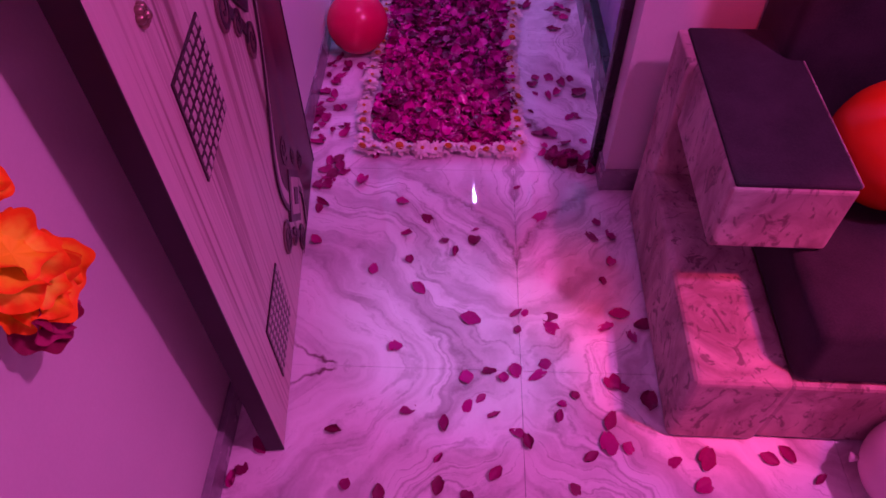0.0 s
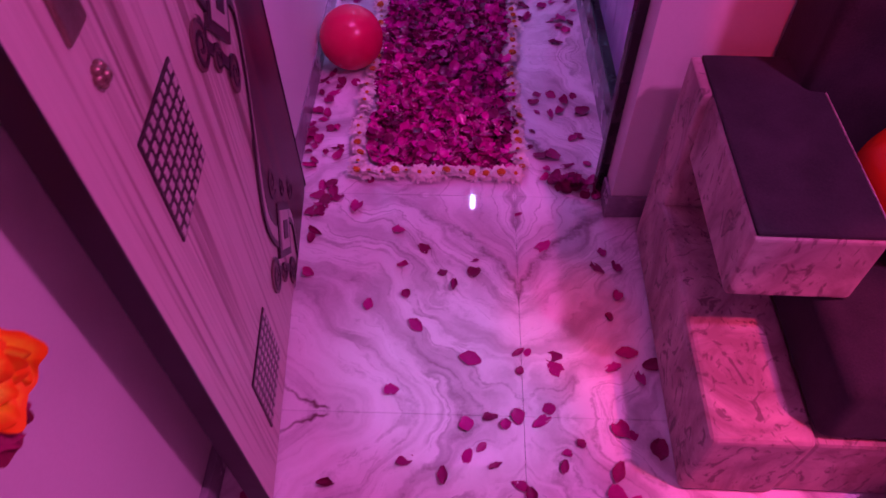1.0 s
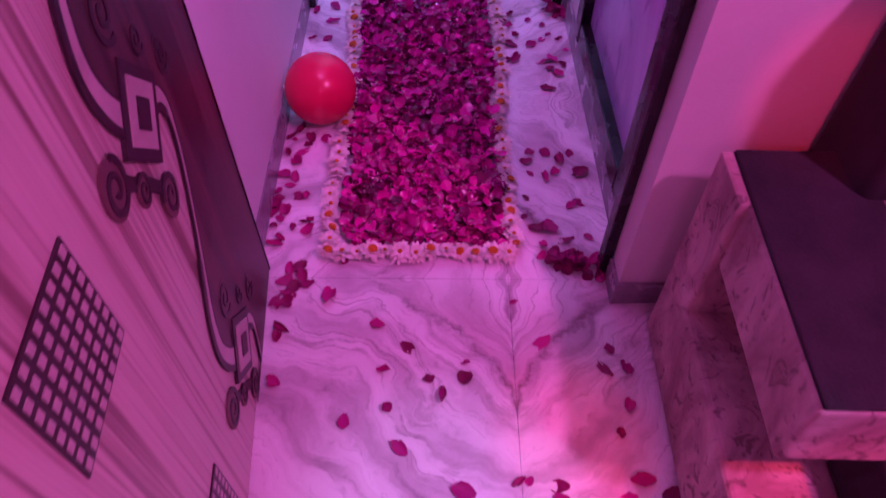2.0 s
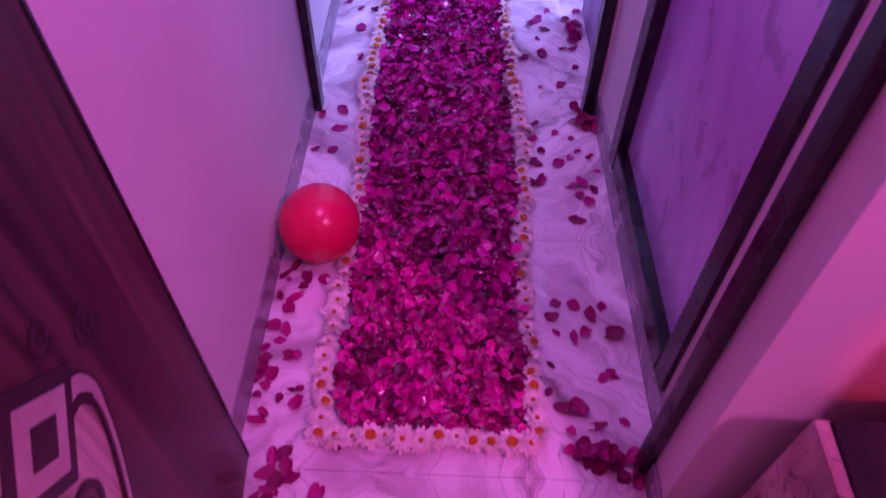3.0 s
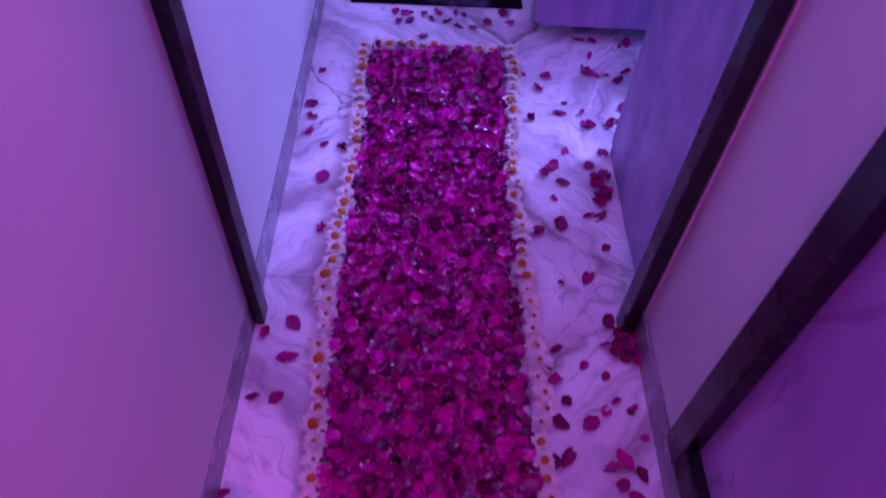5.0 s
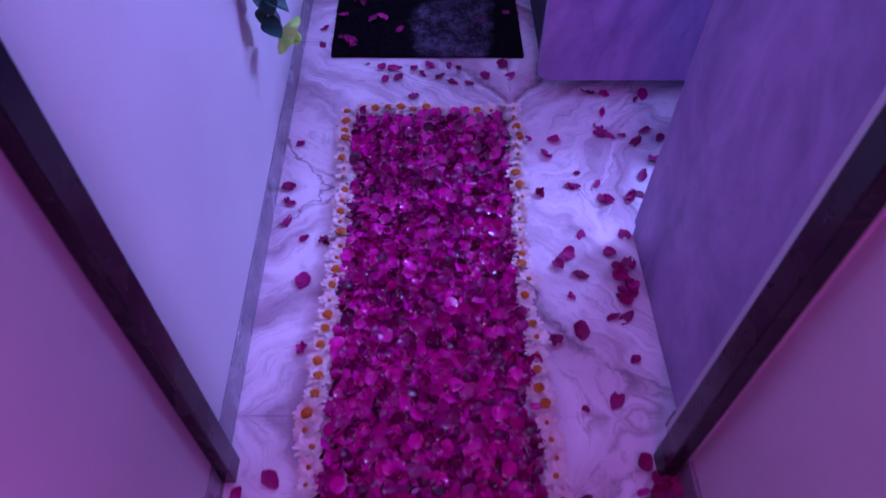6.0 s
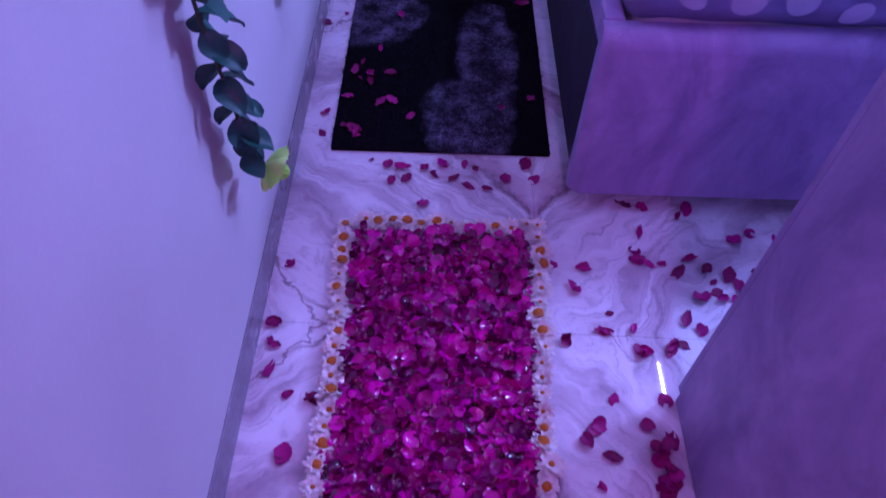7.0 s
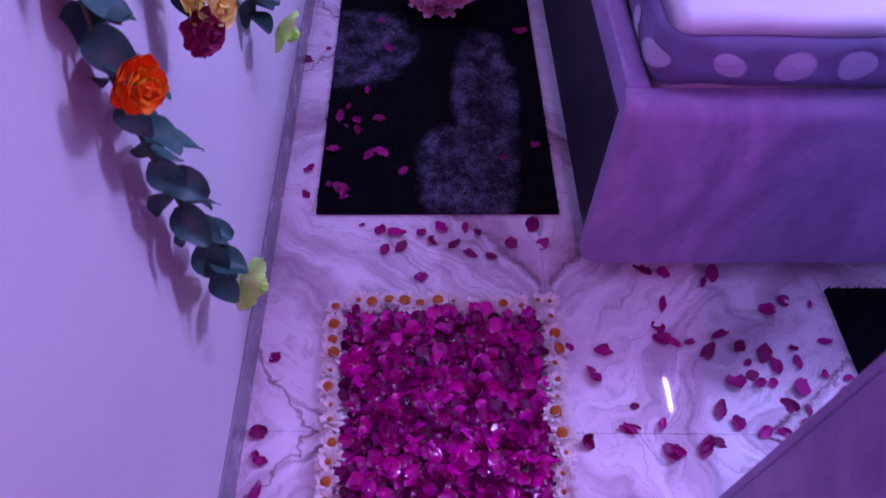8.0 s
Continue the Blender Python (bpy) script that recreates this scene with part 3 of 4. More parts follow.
for zc in (0.172, 0.756, 1.340, 1.90):
    uc, half = 0.672, 0.087
    grid = part("lattice", boxed(uc - half, uc + half, 0.0, 0.003, zc - half, zc + half), INLAY_DARK, leaf, "dark square lattice inlay", local=True)
    n = 8
    step = 2 * half / n
    bm = bmesh.new()
    for i in range(n):
        for j in range(n):
            cu, cz = uc - half + (i + 0.5) * step, zc - half + (j + 0.5) * step
            box(bm, cu - step * 0.27, cu + step * 0.27, 0.003, 0.0045, cz - step * 0.27, cz + step * 0.27)
    part("squares", bm, INLAY_LIGHT, grid, "pale squares of the lattice", local=True)

handle = part("door_handle", boxed(0.745, 0.800, 0.0, 0.006, 1.00, 1.20, bevel=0.004), BRASS, leaf, "aged metal handle with a long plate", local=True)
bm = bmesh.new()
bmesh.ops.create_cone(bm, cap_ends=True, segments=16, radius1=0.012, radius2=0.010, depth=0.045, matrix=pose(0.772, 0.026, 1.085, 90, 0, 0))
box(bm, 0.660, 0.785, 0.042, 0.058, 1.075, 1.097, bevel=0.007)
part("lever", bm, BRASS, handle, smooth=True, local=True)
bm = bmesh.new()
for a in range(6):
    c, s = math.cos(a * math.pi / 3), math.sin(a * math.pi / 3)
    bmesh.ops.create_uvsphere(bm, u_segments=10, v_segments=6, radius=0.007, matrix=pose(0.770 + 0.009 * c, 0.004, 0.950 + 0.009 * s))
bmesh.ops.create_uvsphere(bm, u_segments=10, v_segments=6, radius=0.007, matrix=pose(0.770, 0.009, 0.950))
part("rosette", bm, BRASS, leaf, "small flower-shaped metal rosette", smooth=True, local=True)

# ---- sofa in the living room ----
sofa = thing("sofa", (0.56, 1.2, 0), "sofa with marbled velvet frame and charcoal suede seat, against the wall", "sofa")
part("base_arm", boxed(0.556, 0.742, 0.766, 1.450, 0.004, 0.240, bevel=0.014, segments=3), SOFA_FABRIC, sofa, smooth=False)
part("arm_column", boxed(0.557, 0.752, 1.325, 1.452, 0.236, 0.549, bevel=0.006), SOFA_FABRIC, sofa)
arm = part("armrest", boxed(0.572, 0.789, 0.970, 1.330, 0.390, 0.548, bevel=0.010, segments=3), SOFA_FABRIC, sofa, "cantilevered marbled velvet armrest")
part("arm_pad", boxed(0.577, 0.787, 0.973, 1.448, 0.546, 0.556, bevel=0.004), SUEDE, arm, "charcoal suede arm top")
part("piping", boxed(0.7875, 0.7905, 0.976, 1.340, 0.548, 0.5555, bevel=0.0012, segments=1), SOFA_FABRIC, arm, "thin pale piping along the arm top")
sofa.rotation_euler = (0, 0, -0.035)
part("plinth", boxed(0.742, 2.30, 0.775, 1.49, 0.004, 0.225, bevel=0.010), SOFA_FABRIC, sofa)
bm = boxed(0.738, 1.50, 0.782, 1.36, 0.222, 0.385, bevel=0.028, segments=4)
part("seat_cushion", bm, SUEDE, sofa, smooth=True)
bm = boxed(1.505, 2.29, 0.785, 1.36, 0.222, 0.385, bevel=0.045, segments=4)
part("seat_cushion", bm, SUEDE, sofa, smooth=True)
part("backrest", boxed(0.746, 2.29, 1.335, 1.520, 0.222, 0.95, bevel=0.024, segments=4), SUEDE, sofa, smooth=True)


def balloon(name, place, radius, material, label):
    ob = thing(name, (place[0], place[1], place[2] - radius), label, "balloon", "balloons")
    bm = bmesh.new()
    bmesh.ops.create_uvsphere(bm, u_segments=48, v_segments=28, radius=radius)
    for v in bm.verts:
        t = v.co.z / radius
        if t < 0:
            f = 1 - 0.06 * t * t
            v.co.x, v.co.y = v.co.x * f, v.co.y * f
    turn = Euler((radians(76), 0, radians(70))).to_matrix().to_4x4()
    bmesh.ops.transform(bm, matrix=Matrix.Translation(place) @ turn, verts=bm.verts)
    part("skin", bm, material, ob, smooth=True)
    bm = bmesh.new()
    bmesh.ops.create_cone(bm, cap_ends=True, segments=12, radius1=0.011, radius2=0.004, depth=0.018, matrix=Matrix.Translation(place) @ turn @ pose(0, 0, -radius - 0.006))
    part("knot", bm, material, ob, smooth=True)
    return ob


balloon("balloon", (-0.252, 2.186, 0.104), 0.103, RED_LATEX, "shiny red balloon on the floor beside the petal carpet")
balloon("balloon", (0.925, 1.13, 0.505), 0.125, ORANGE_LATEX, "orange red balloon lying on the sofa seat")
balloon("balloon", (0.985, 0.655, 0.110), 0.110, PINK_LATEX, "pale pink balloon on the floor before the sofa")

# ---- bedroom ----
wardrobe = thing("wardrobe", (0.56, 3.1, 0), "tall wardrobe in cloudy grey laminate beside the bedroom door", "wardrobe")
part("body", boxed(0.562, 1.55, 2.885, 3.392, 0.004, 2.12, bevel=0.003), CLOUDY, wardrobe)
for x0 in (0.564, 1.058):
    d = part("door", boxed(x0, x0 + 0.49, 3.393, 3.411, 0.03, 2.115, bevel=0.003), CLOUDY, wardrobe)
    part("handle", boxed(x0 + (0.44 if x0 < 1 else 0.03), x0 + (0.455 if x0 < 1 else 0.045), 3.411, 3.435, 0.95, 1.15, bevel=0.003), BRASS, d)

bed = thing("bed", (1.2, 4.9, 0), "bed with cloudy laminate frame and rounded footboard", "bed")
bm = bmesh.new()
prism(bm, [(0.372, 3.956), (0.400, 3.936), (1.98, 3.936), (1.98, 3.992), (0.372, 3.992)], 0.066, 0.535, "z")
bmesh.ops.bevel(bm, geom=[e for e in bm.edges if min(v.co.z for v in e.verts) > 0.5 and max(v.co.y for v in e.verts) < 3.97], offset=0.040, segments=9, affect="EDGES", profile=0.5)
part("footboard", bm, CLOUDY, bed)
part("side_rail", boxed(0.377, 0.420, 3.992, 5.95, 0.262, 0.540, bevel=0.006), CLOUDY, bed)
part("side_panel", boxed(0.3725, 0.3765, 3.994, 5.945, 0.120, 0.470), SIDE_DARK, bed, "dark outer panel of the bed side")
part("side_rail", boxed(1.92, 1.98, 3.992, 5.95, 0.262, 0.550, bevel=0.006), CLOUDY, bed)
part("headboard", boxed(0.386, 1.98, 5.95, 6.03, 0.0, 1.05, bevel=0.01), CLOUDY, bed)
part("platform", boxed(0.420, 1.92, 3.992, 5.95, 0.34, 0.40), CLOUDY, bed)
for x, y in ((0.56, 4.06), (1.18, 4.06), (1.80, 4.06), (0.56, 5.88), (1.80, 5.88)):
    part("leg", boxed(x - 0.03, x + 0.03, y - 0.03, y + 0.03, 0.0, 0.341), BLACK_WOOD, bed)

mattress = thing("mattress", (1.2, 4.95, 0.40), "mattress with white sheet and lavender dotted edge on the bed", "mattress")
bm = boxed(0.440, 1.90, 4.006, 5.93, 0.40, 0.668, bevel=0.026, segments=5)
bmesh.ops.subdivide_edges(bm, edges=[e for e in bm.edges if e.calc_length() > 0.4], cuts=28, use_grid_fill=True)
for v in bm.verts:
    n = noise.noise(Vector((v.co.x * 5, v.co.y * 5, v.co.z * 4)))
    if v.co.y < 4.08 or v.co.z > 0.60:
        v.co.y += 0.010 * n
        v.co.z += 0.006 * n
part("core", bm, SHEET, mattress, smooth=True)


SHEET_PROFILE = smooth_line([(0.006, 0.650), (0.017, 0.640), (0.024, 0.624), (0.028, 0.602), (0.023, 0.575), (0.014, 0.552), (0.003, 0.538)], 3)


def sheet_at(s, t, lift=0.0):
    """A point of the hanging edge of the sheet: s runs along the side (below 0) and round the corner along the foot, t from top to hem."""
    r = 0.03
    arc = r * math.pi / 2
    if s < 0:
        foot, out = Vector((0.432, 4.028 - s, 0)), Vector((-1, 0, 0))
    elif s < arc:
        a = s / r
        out = Vector((-math.cos(a), -math.sin(a), 0))
        foot = Vector((0.432 + r, 4.028, 0)) + out * r
    else:
        foot, out = Vector((0.432 + r + s - arc, 3.998, 0)), Vector((0, -1, 0))
    k = t * (len(SHEET_PROFILE) - 1)
    i = min(int(k), len(SHEET_PROFILE) - 2)
    o, z = SHEET_PROFILE[i].lerp(SHEET_PROFILE[i + 1], k - i)
    fold = noise.noise(Vector((s * 9, t * 1.5, 2))) * 0.011 + noise.noise(Vector((s * 26 + t * 6, t * 4, 7))) * 0.0035
    drop = noise.noise(Vector((s * 6, 0, 5))) * 0.012 * t * t
    return foot + out * (o + fold * min(1, t * 2.5) * (1 - 0.4 * t) + lift) + Vector((0, 0, z + drop + 0.012 * (1 - t) * noise.noise(Vector((s * 5, 3, 1)))))


bm = bmesh.new()
along = np.linspace(-1.85, 1.46, 220)
rows = [[bm.verts.new(sheet_at(s, t)) for s in along] for t in np.linspace(0, 1, 17)]
for r0, r1 in zip(rows, rows[1:]):
    for k in range(len(along) - 1):
        bm.faces.new((r0[k], r1[k], r1[k + 1], r0[k + 1]))
bmesh.ops.solidify(bm, geom=list(bm.faces), thickness=0.004)
border = part("sheet_border", bm, SHEET_EDGE, mattress, "lavender dotted hanging edge of the sheet", smooth=True)
rng = random.Random(5)
s = -0.62
while s < 1.40:
    t, k = rng.uniform(0.42, 0.66), rng.uniform(0.026, 0.036)
    bm = bmesh.new()
    lean = rng.uniform(-0.5, 0.5)
    rings = [[bm.verts.new(sheet_at(s + k * f * (math.cos(a) + lean * math.sin(a)), min(0.99, max(0.05, t + k * f * 6.5 * math.sin(a))), 0.0035)) for a in np.linspace(0, 2 * math.pi, 18, endpoint=False)] for f in (0.02, 0.5, 1.0)]
    for r0, r1 in zip(rings, rings[1:]):
        for q in range(18):
            bm.faces.new((r0[q], r1[q], r1[(q + 1) % 18], r0[(q + 1) % 18]))
    part("dot", bm, DOT, border, smooth=True)
    s += rng.uniform(0.085, 0.120)

rug = tagged(part("rug", boxed(-0.268, 0.352, 4.132, 5.62, 0.001, 0.014, bevel=0.005), RUG), "black shaggy rug with slate-grey swirls on the floor", "rug")
floor_mat = tagged(part("floor_mat", boxed(0.955, 1.62, 3.46, 3.90, 0.001, 0.014, bevel=0.005), MAT), "small black shaggy mat with grey figure", "mat")



def shag(owner, x0, x1, y0, y1, count, material, seed):
    """The rug's shag: many short leaning blades."""
    rng = random.Random(seed)
    points, faces = [], []
    for i in range(count):
        x, y = rng.uniform(x0, x1), rng.uniform(y0, y1)
        a, lean, tall = rng.uniform(0, 2 * math.pi), rng.uniform(0.004, 0.013), rng.uniform(0.006, 0.014)
        c, d = math.cos(a), math.sin(a)
        k = len(points)
        points += [(x - d * 0.0018, y + c * 0.0018, 0.012), (x + d * 0.0018, y - c * 0.0018, 0.012), (x + c * lean, y + d * lean, 0.012 + tall)]
        faces.append((k, k + 1, k + 2))
    me = bpy.data.meshes.new("shag")
    me.from_pydata(points, [], faces)
    me.materials.append(material)
    ob = new("shag", me)
    ob.parent = owner
    ob["kind"] = "stuff"


shag(rug, -0.267, 0.351, 4.133, 5.61, 26000, RUG, 3)
shag(floor_mat, 0.956, 1.619, 3.461, 3.899, 6000, MAT, 4)

heap = Heap()
rng = random.Random(31)
for i in range(260):
    a, b = rng.uniform(0, 2 * math.pi), math.asin(rng.uniform(-0.05, 1))
    m = Matrix.Translation((0.052, 5.02, 0.050)) @ Euler((b, 0, a)).to_matrix().to_4x4() @ pose(0, 0.045, 0, rng.uniform(-30, 30), rng.uniform(-60, 60), 0)
    heap.add(cup_patch(0.075, 0.06, 0.012, 0.02, 3, 3, 0.06, rng), m)
tagged(new("paper_pompom", heap.mesh("paper_pompom", POMPOM)), "fluffy pale pink paper pompom on the rug", "decoration")


# ---- hanging silk garlands ----
def silk_flower(name, parent, place, size, material, seed, facing, rings=4, label="", opening=62):
    rng = random.Random(seed)
    h = Heap()
    base = Matrix.Translation(Vector(place) - origin_of(parent)) @ Vector(facing).to_track_quat("Z", "Y").to_matrix().to_4x4()
    for r in range(rings):
        count = 4 + 2 * r
        tilt = 82 - opening * r / max(1, rings - 1)
        for i in range(count):
            a = 360 * (i + 0.5 * (r % 2)) / count + rng.uniform(-10, 10)
            k = size * (0.55 + 0.5 * r / rings)
            m = base @ pose(0, 0, 0.012 * (rings - r) * size / 0.05, 0, 0, a) @ pose(0, size * 0.08 * r, 0, tilt + rng.uniform(-8, 8), 0, 0)
            h.add(cup_patch(k, k * 1.25, size * 0.22, -size * 0.10, 5, 5, 0.05, rng), m)
    ob = new(name, h.mesh(name, material))
    ob.parent = parent
    if label:
        ob["label"] = label
    return ob


def leaf_patch(seed, cols=4, rows=7):
    """Points and faces of one silk leaf, a pointed oval folded along its rib, root at the origin, along +y."""
    rng = random.Random(seed)
    pts, faces = [], []
    fold, curl, twist = rng.uniform(0.10, 0.26), rng.uniform(-0.42, -0.12), rng.uniform(-0.12, 0.12)
    for j in range(rows + 1):
        t = j / rows
        w = 0.74 * math.sin(math.pi * (0.04 + 0.94 * t) ** 0.85) ** 0.75 + 0.02
        for i in range(cols + 1):
            k = 2 * i / cols - 1
            pts.append((k * w / 2 + 0.03 * math.sin(5 * t), t, fold * abs(k) * w + curl * t * t + twist * k * t + 0.025 * math.sin(9 * t + 2 * k + seed)))
    for j in range(rows):
        for i in range(cols):
            a = j * (cols + 1) + i
            faces.append((a, a + 1, a + cols + 2, a + cols + 1))
    return pts, faces


LEAF_PATCHES = [leaf_patch(s) for s in range(8)]


def vine(name, place, top, bottom, label, flowers, leaf_from, seed, tip=None, leaf_size=0.062):
    """A silk vine that hangs on the wall from top to bottom, with round leaves in pairs and flowers at given heights."""
    ob = thing(name, place, label, "garland", "hanging garlands")
    rng = random.Random(seed)
    curve_points = []
    z = top
    while z > bottom:
        curve_points.append(Vector((place[0] + 0.010 * math.sin(z * 9 + seed), place[1] + 0.016 * math.sin(z * 7 + seed * 2), z)))
        z -= 0.03
    bm = bmesh.new()
    rings = []
    for c in curve_points:
        rings.append([bm.verts.new(c + Vector((0.0035 * math.cos(a), 0.0035 * math.sin(a), 0))) for a in np.linspace(0, 2 * math.pi, 6, endpoint=False)])
    for r0, r1 in zip(rings, rings[1:]):
        for i in range(6):
            bm.faces.new((r0[i], r0[(i + 1) % 6], r1[(i + 1) % 6], r1[i]))
    part("stem", bm, STEM_GREEN, ob, smooth=True)
    shapes = []
    for patch in LEAF_PATCHES:
        h = Heap()
        h.add(patch, Matrix.Scale(leaf_size, 4))
        shapes.append(h.mesh("leaf", LEAF_GREEN))
    turn = rng.uniform(0, 360)
    for c in curve_points:
        if c.z > leaf_from:
            continue
        for side in (0, 180):
            turn += 73
            m = Matrix.Translation(c - Vector(place)) @ pose(0, 0, 0, rng.uniform(-62, -8), rng.uniform(-25, 25), turn % 220 - 200 + side * 0.25) @ Matrix.Scale(rng.uniform(0.8, 1.15), 4)
            piece("leaf", rng.choice(shapes), m, ob)
    for i, (dy, fz, fs, mat_f, opening, lab) in enumerate(flowers):
        silk_flower("flower", ob, (place[0] + 0.016, place[1] + dy, fz), fs, mat_f, seed * 7 + i, (0.75, -0.55, 0.15), 3 if opening < 40 else 4, lab, opening)
    if tip:
        silk_flower("flower", ob, (place[0] + 0.018, place[1] + 0.014, bottom - 0.018), tip * 0.8, PALE_SILK, seed + 90, (0.75, 0.05, -0.55), 2, "pale yellow bud at the tip", 62)
    return ob


vine("garland", (-0.325, 3.640, 0.0), 2.35, 0.448, "green silk leaf garland with an orange rose, hung on the wall", [(-0.032, 0.868, 0.035, ORANGE_SILK, 40, "orange silk rose"), (-0.02, 1.33, 0.047, ORANGE_SILK, 30, "orange silk rose")], 2.3, 3, 0.080)
vine("garland", (-0.325, 3.865, 0.0), 2.35, 0.800, "silk garland with yellow and plum roses, hung on the wall", [(-0.022, 0.762, 0.033, PLUM_SILK, 62, "plum silk rose"), (0.012, 0.785, 0.044, PALE_YELLOW, 50, "yellow silk rose")], 2.3, 8)
vine("garland", (-0.325, 4.225, 0.0), 2.35, 0.510, "green silk leaf garland with a pale bud, hung on the wall", [], 2.3, 12, 0.075)
living_garland = thing("garland", (-0.352, 0.575, 0.0), "garland of crumpled orange silk flowers, hung on the wall", "garland", "hanging garlands")


def ruffle(size, seed):
    """A crumpled round sheet of silk: the rim waves, the middle is drawn in."""
    rng = random.Random(seed)
    phase, turns = rng.uniform(0, 6.28), rng.choice((3, 4, 5))
    points, faces, n = [], [], 72
    for r in range(7):
        k = r / 6
        for i in range(n):
            a = 2 * math.pi * i / n
            wave = math.sin(turns * a + phase) + 0.35 * math.sin((2 * turns + 1) * a + 2 * phase)
            rim = size * k * (1 + 0.08 * k * math.sin(5 * a + phase) + 0.04 * k * math.sin(9 * a + 2 * phase))
            points.append((rim * math.cos(a), rim * math.sin(a), size * (0.26 * k * k * wave + 0.35 * k ** 1.5)))
    for r in range(6):
        for i in range(n):
            faces.append((r * n + i, r * n + (i + 1) % n, (r + 1) * n + (i + 1) % n, (r + 1) * n + i))
    return points, faces, [r / 6 for r in range(7) for i in range(n)]


def ruffled_flower(place, size, material, seed, label):
    rng = random.Random(seed)
    h = Heap()
    for layer in range(3):
        tilt = Vector((0.8 + rng.uniform(-0.3, 0.3), -0.3 + rng.uniform(-0.5, 0.5), 0.4 + rng.uniform(-0.3, 0.3))).to_track_quat("Z", "Y").to_matrix().to_4x4()
        h.add(ruffle(size * (1.08 - 0.20 * layer), seed * 5 + layer), Matrix.Translation(Vector(place) - origin_of(living_garland)) @ tilt @ pose(0, 0, 0.008 * layer))
    ob = new("flower", h.mesh("flower", material))
    ob.parent = living_garland
    ob["label"] = label


for i, (dy, z, s, mt, lab) in enumerate(((-0.040, 0.775, 0.034, PLUM_SILK, "plum silk flower"), (0.012, 0.797, 0.036, YELLOW_SILK, "yellow-orange ruffled silk flower"), (-0.026, 0.815, 0.044, YELLOW_SILK, "yellow-orange ruffled silk flower"), (-0.030, 0.860, 0.046, YELLOW_SILK, "yellow-orange ruffled silk flower"), (-0.005, 0.945, 0.028, YELLOW_SILK, "small orange silk flower"), (-0.02, 1.02, 0.046, YELLOW_SILK, "yellow-orange ruffled silk flower"), (0.0, 1.14, 0.046, YELLOW_SILK, "yellow-orange ruffled silk flower"))):
    ruffled_flower((-0.352, 0.575 + dy, z), s, mt, 400 + i, lab)
bm = bmesh.new()
bmesh.ops.create_cone(bm, cap_ends=True, segments=8, radius1=0.002, radius2=0.002, depth=1.45, matrix=pose(-0.372, 0.575, 1.52))
part("cord", bm, STEM_GREEN, living_garland)

# ---- petal carpet with flower border ----
X0, X1, Y0, Y1 = -0.158, 0.250, 1.690, 3.822
rng = random.Random(77)
PETALS = [cup_patch(0.033 * k, 0.041 * k, 0.006, c, 4, 4, 0.05, random.Random(i)) for i, (k, c) in enumerate(((1.0, 0.003), (0.9, -0.005), (1.12, 0.006), (0.8, 0.008), (1.05, -0.007), (0.95, 0.0), (0.72, 0.004)))]
heap = Heap()
for layer, count in ((0, 3200), (1, 2100), (2, 1900), (3, 1100)):
    for i in range(count):
        x, y = rng.uniform(X0, X1), rng.uniform(Y0, Y1)
        x += 0.006 * math.sin(y * 11)
        tilt = 8 + 7 * layer
        m = pose(x, y, 0.005 + 0.006 * layer + rng.uniform(0, 0.007), rng.gauss(0, tilt), rng.gauss(0, tilt) + (180 if rng.random() < 0.3 else 0), rng.uniform(0, 360))
        heap.add(rng.choice(PETALS), m)
tagged(new("petal_carpet", heap.mesh("petal_carpet", ROSE)), "long carpet of crimson rose petals on the marble floor", "petal carpet", kind="stuff")


def daisy(seed, bare=False):
    rng = random.Random(seed)
    ob = new("chrysanthemum")
    h = Heap()
    for ring, (count, length, tilt) in enumerate(((16, 0.0265, 6), (14, 0.0225, 20), (10, 0.016, 38))):
        for i in range(count):
            a = 360 * (i + 0.5 * ring) / count + rng.uniform(-7, 7)
            m = pose(0, 0, 0.006 + 0.0025 * ring, 0, 0, a) @ pose(0, 0.003, 0, tilt + rng.uniform(-10, 14), rng.uniform(-15, 15), 0)
            h.add(cup_patch(length * rng.uniform(0.85, 1.12), 0.0125, 0.002, -0.003, 2, 3, 0.02, rng), m)
    p = new("petals", h.mesh("petals", WHITE_PETAL))
    p.parent = ob
    bm = bmesh.new()
    bmesh.ops.create_uvsphere(bm, u_segments=12, v_segments=7, radius=0.0122 if not bare else 0.0055, matrix=Matrix.Translation((0, 0, 0.0145)) @ Matrix.Diagonal((1, 1, 0.55, 1)))
    c = part("centre", bm, YELLOW_CORE, ob, "orange yellow centre", smooth=True, local=True)
    return tagged(ob, "white chrysanthemum head with orange yellow centre, lying in the border", "flower", "flower border of the petal carpet")


rng = random.Random(9)
spots = []
XL, XR, YF, YB = -0.190, 0.283, 1.655, 3.855
y = YF
while y < YB:
    spots.append((XL + 0.010 * math.sin(y * 6.0) + rng.uniform(-0.006, 0.006), y))
    spots.append((XR + 0.012 * math.sin(y * 5.0 + 1.2) + rng.uniform(-0.006, 0.006), y + 0.012))
    y += rng.uniform(0.036, 0.043)
x = XL + 0.035
while x < XR - 0.02:
    spots.append((x, YF + rng.uniform(-0.008, 0.004)))
    spots.append((x + 0.01, YB + rng.uniform(-0.004, 0.008)))
    x += rng.uniform(0.034, 0.042)
kinds = [daisy(1), daisy(2), daisy(3, True), daisy(4, True)]
for i, (x, y) in enumerate(spots):
    m = pose(x, y, 0.009 + rng.uniform(0, 0.005), rng.gauss(0, 12), rng.gauss(0, 12), rng.uniform(0, 360))
    if i < len(kinds):
        kinds[i].matrix_basis = m
    else:
        copy_thing(kinds[rng.choice((0, 1, 2, 3, 2))], m @ Matrix.Scale(rng.uniform(0.82, 1.2), 4))

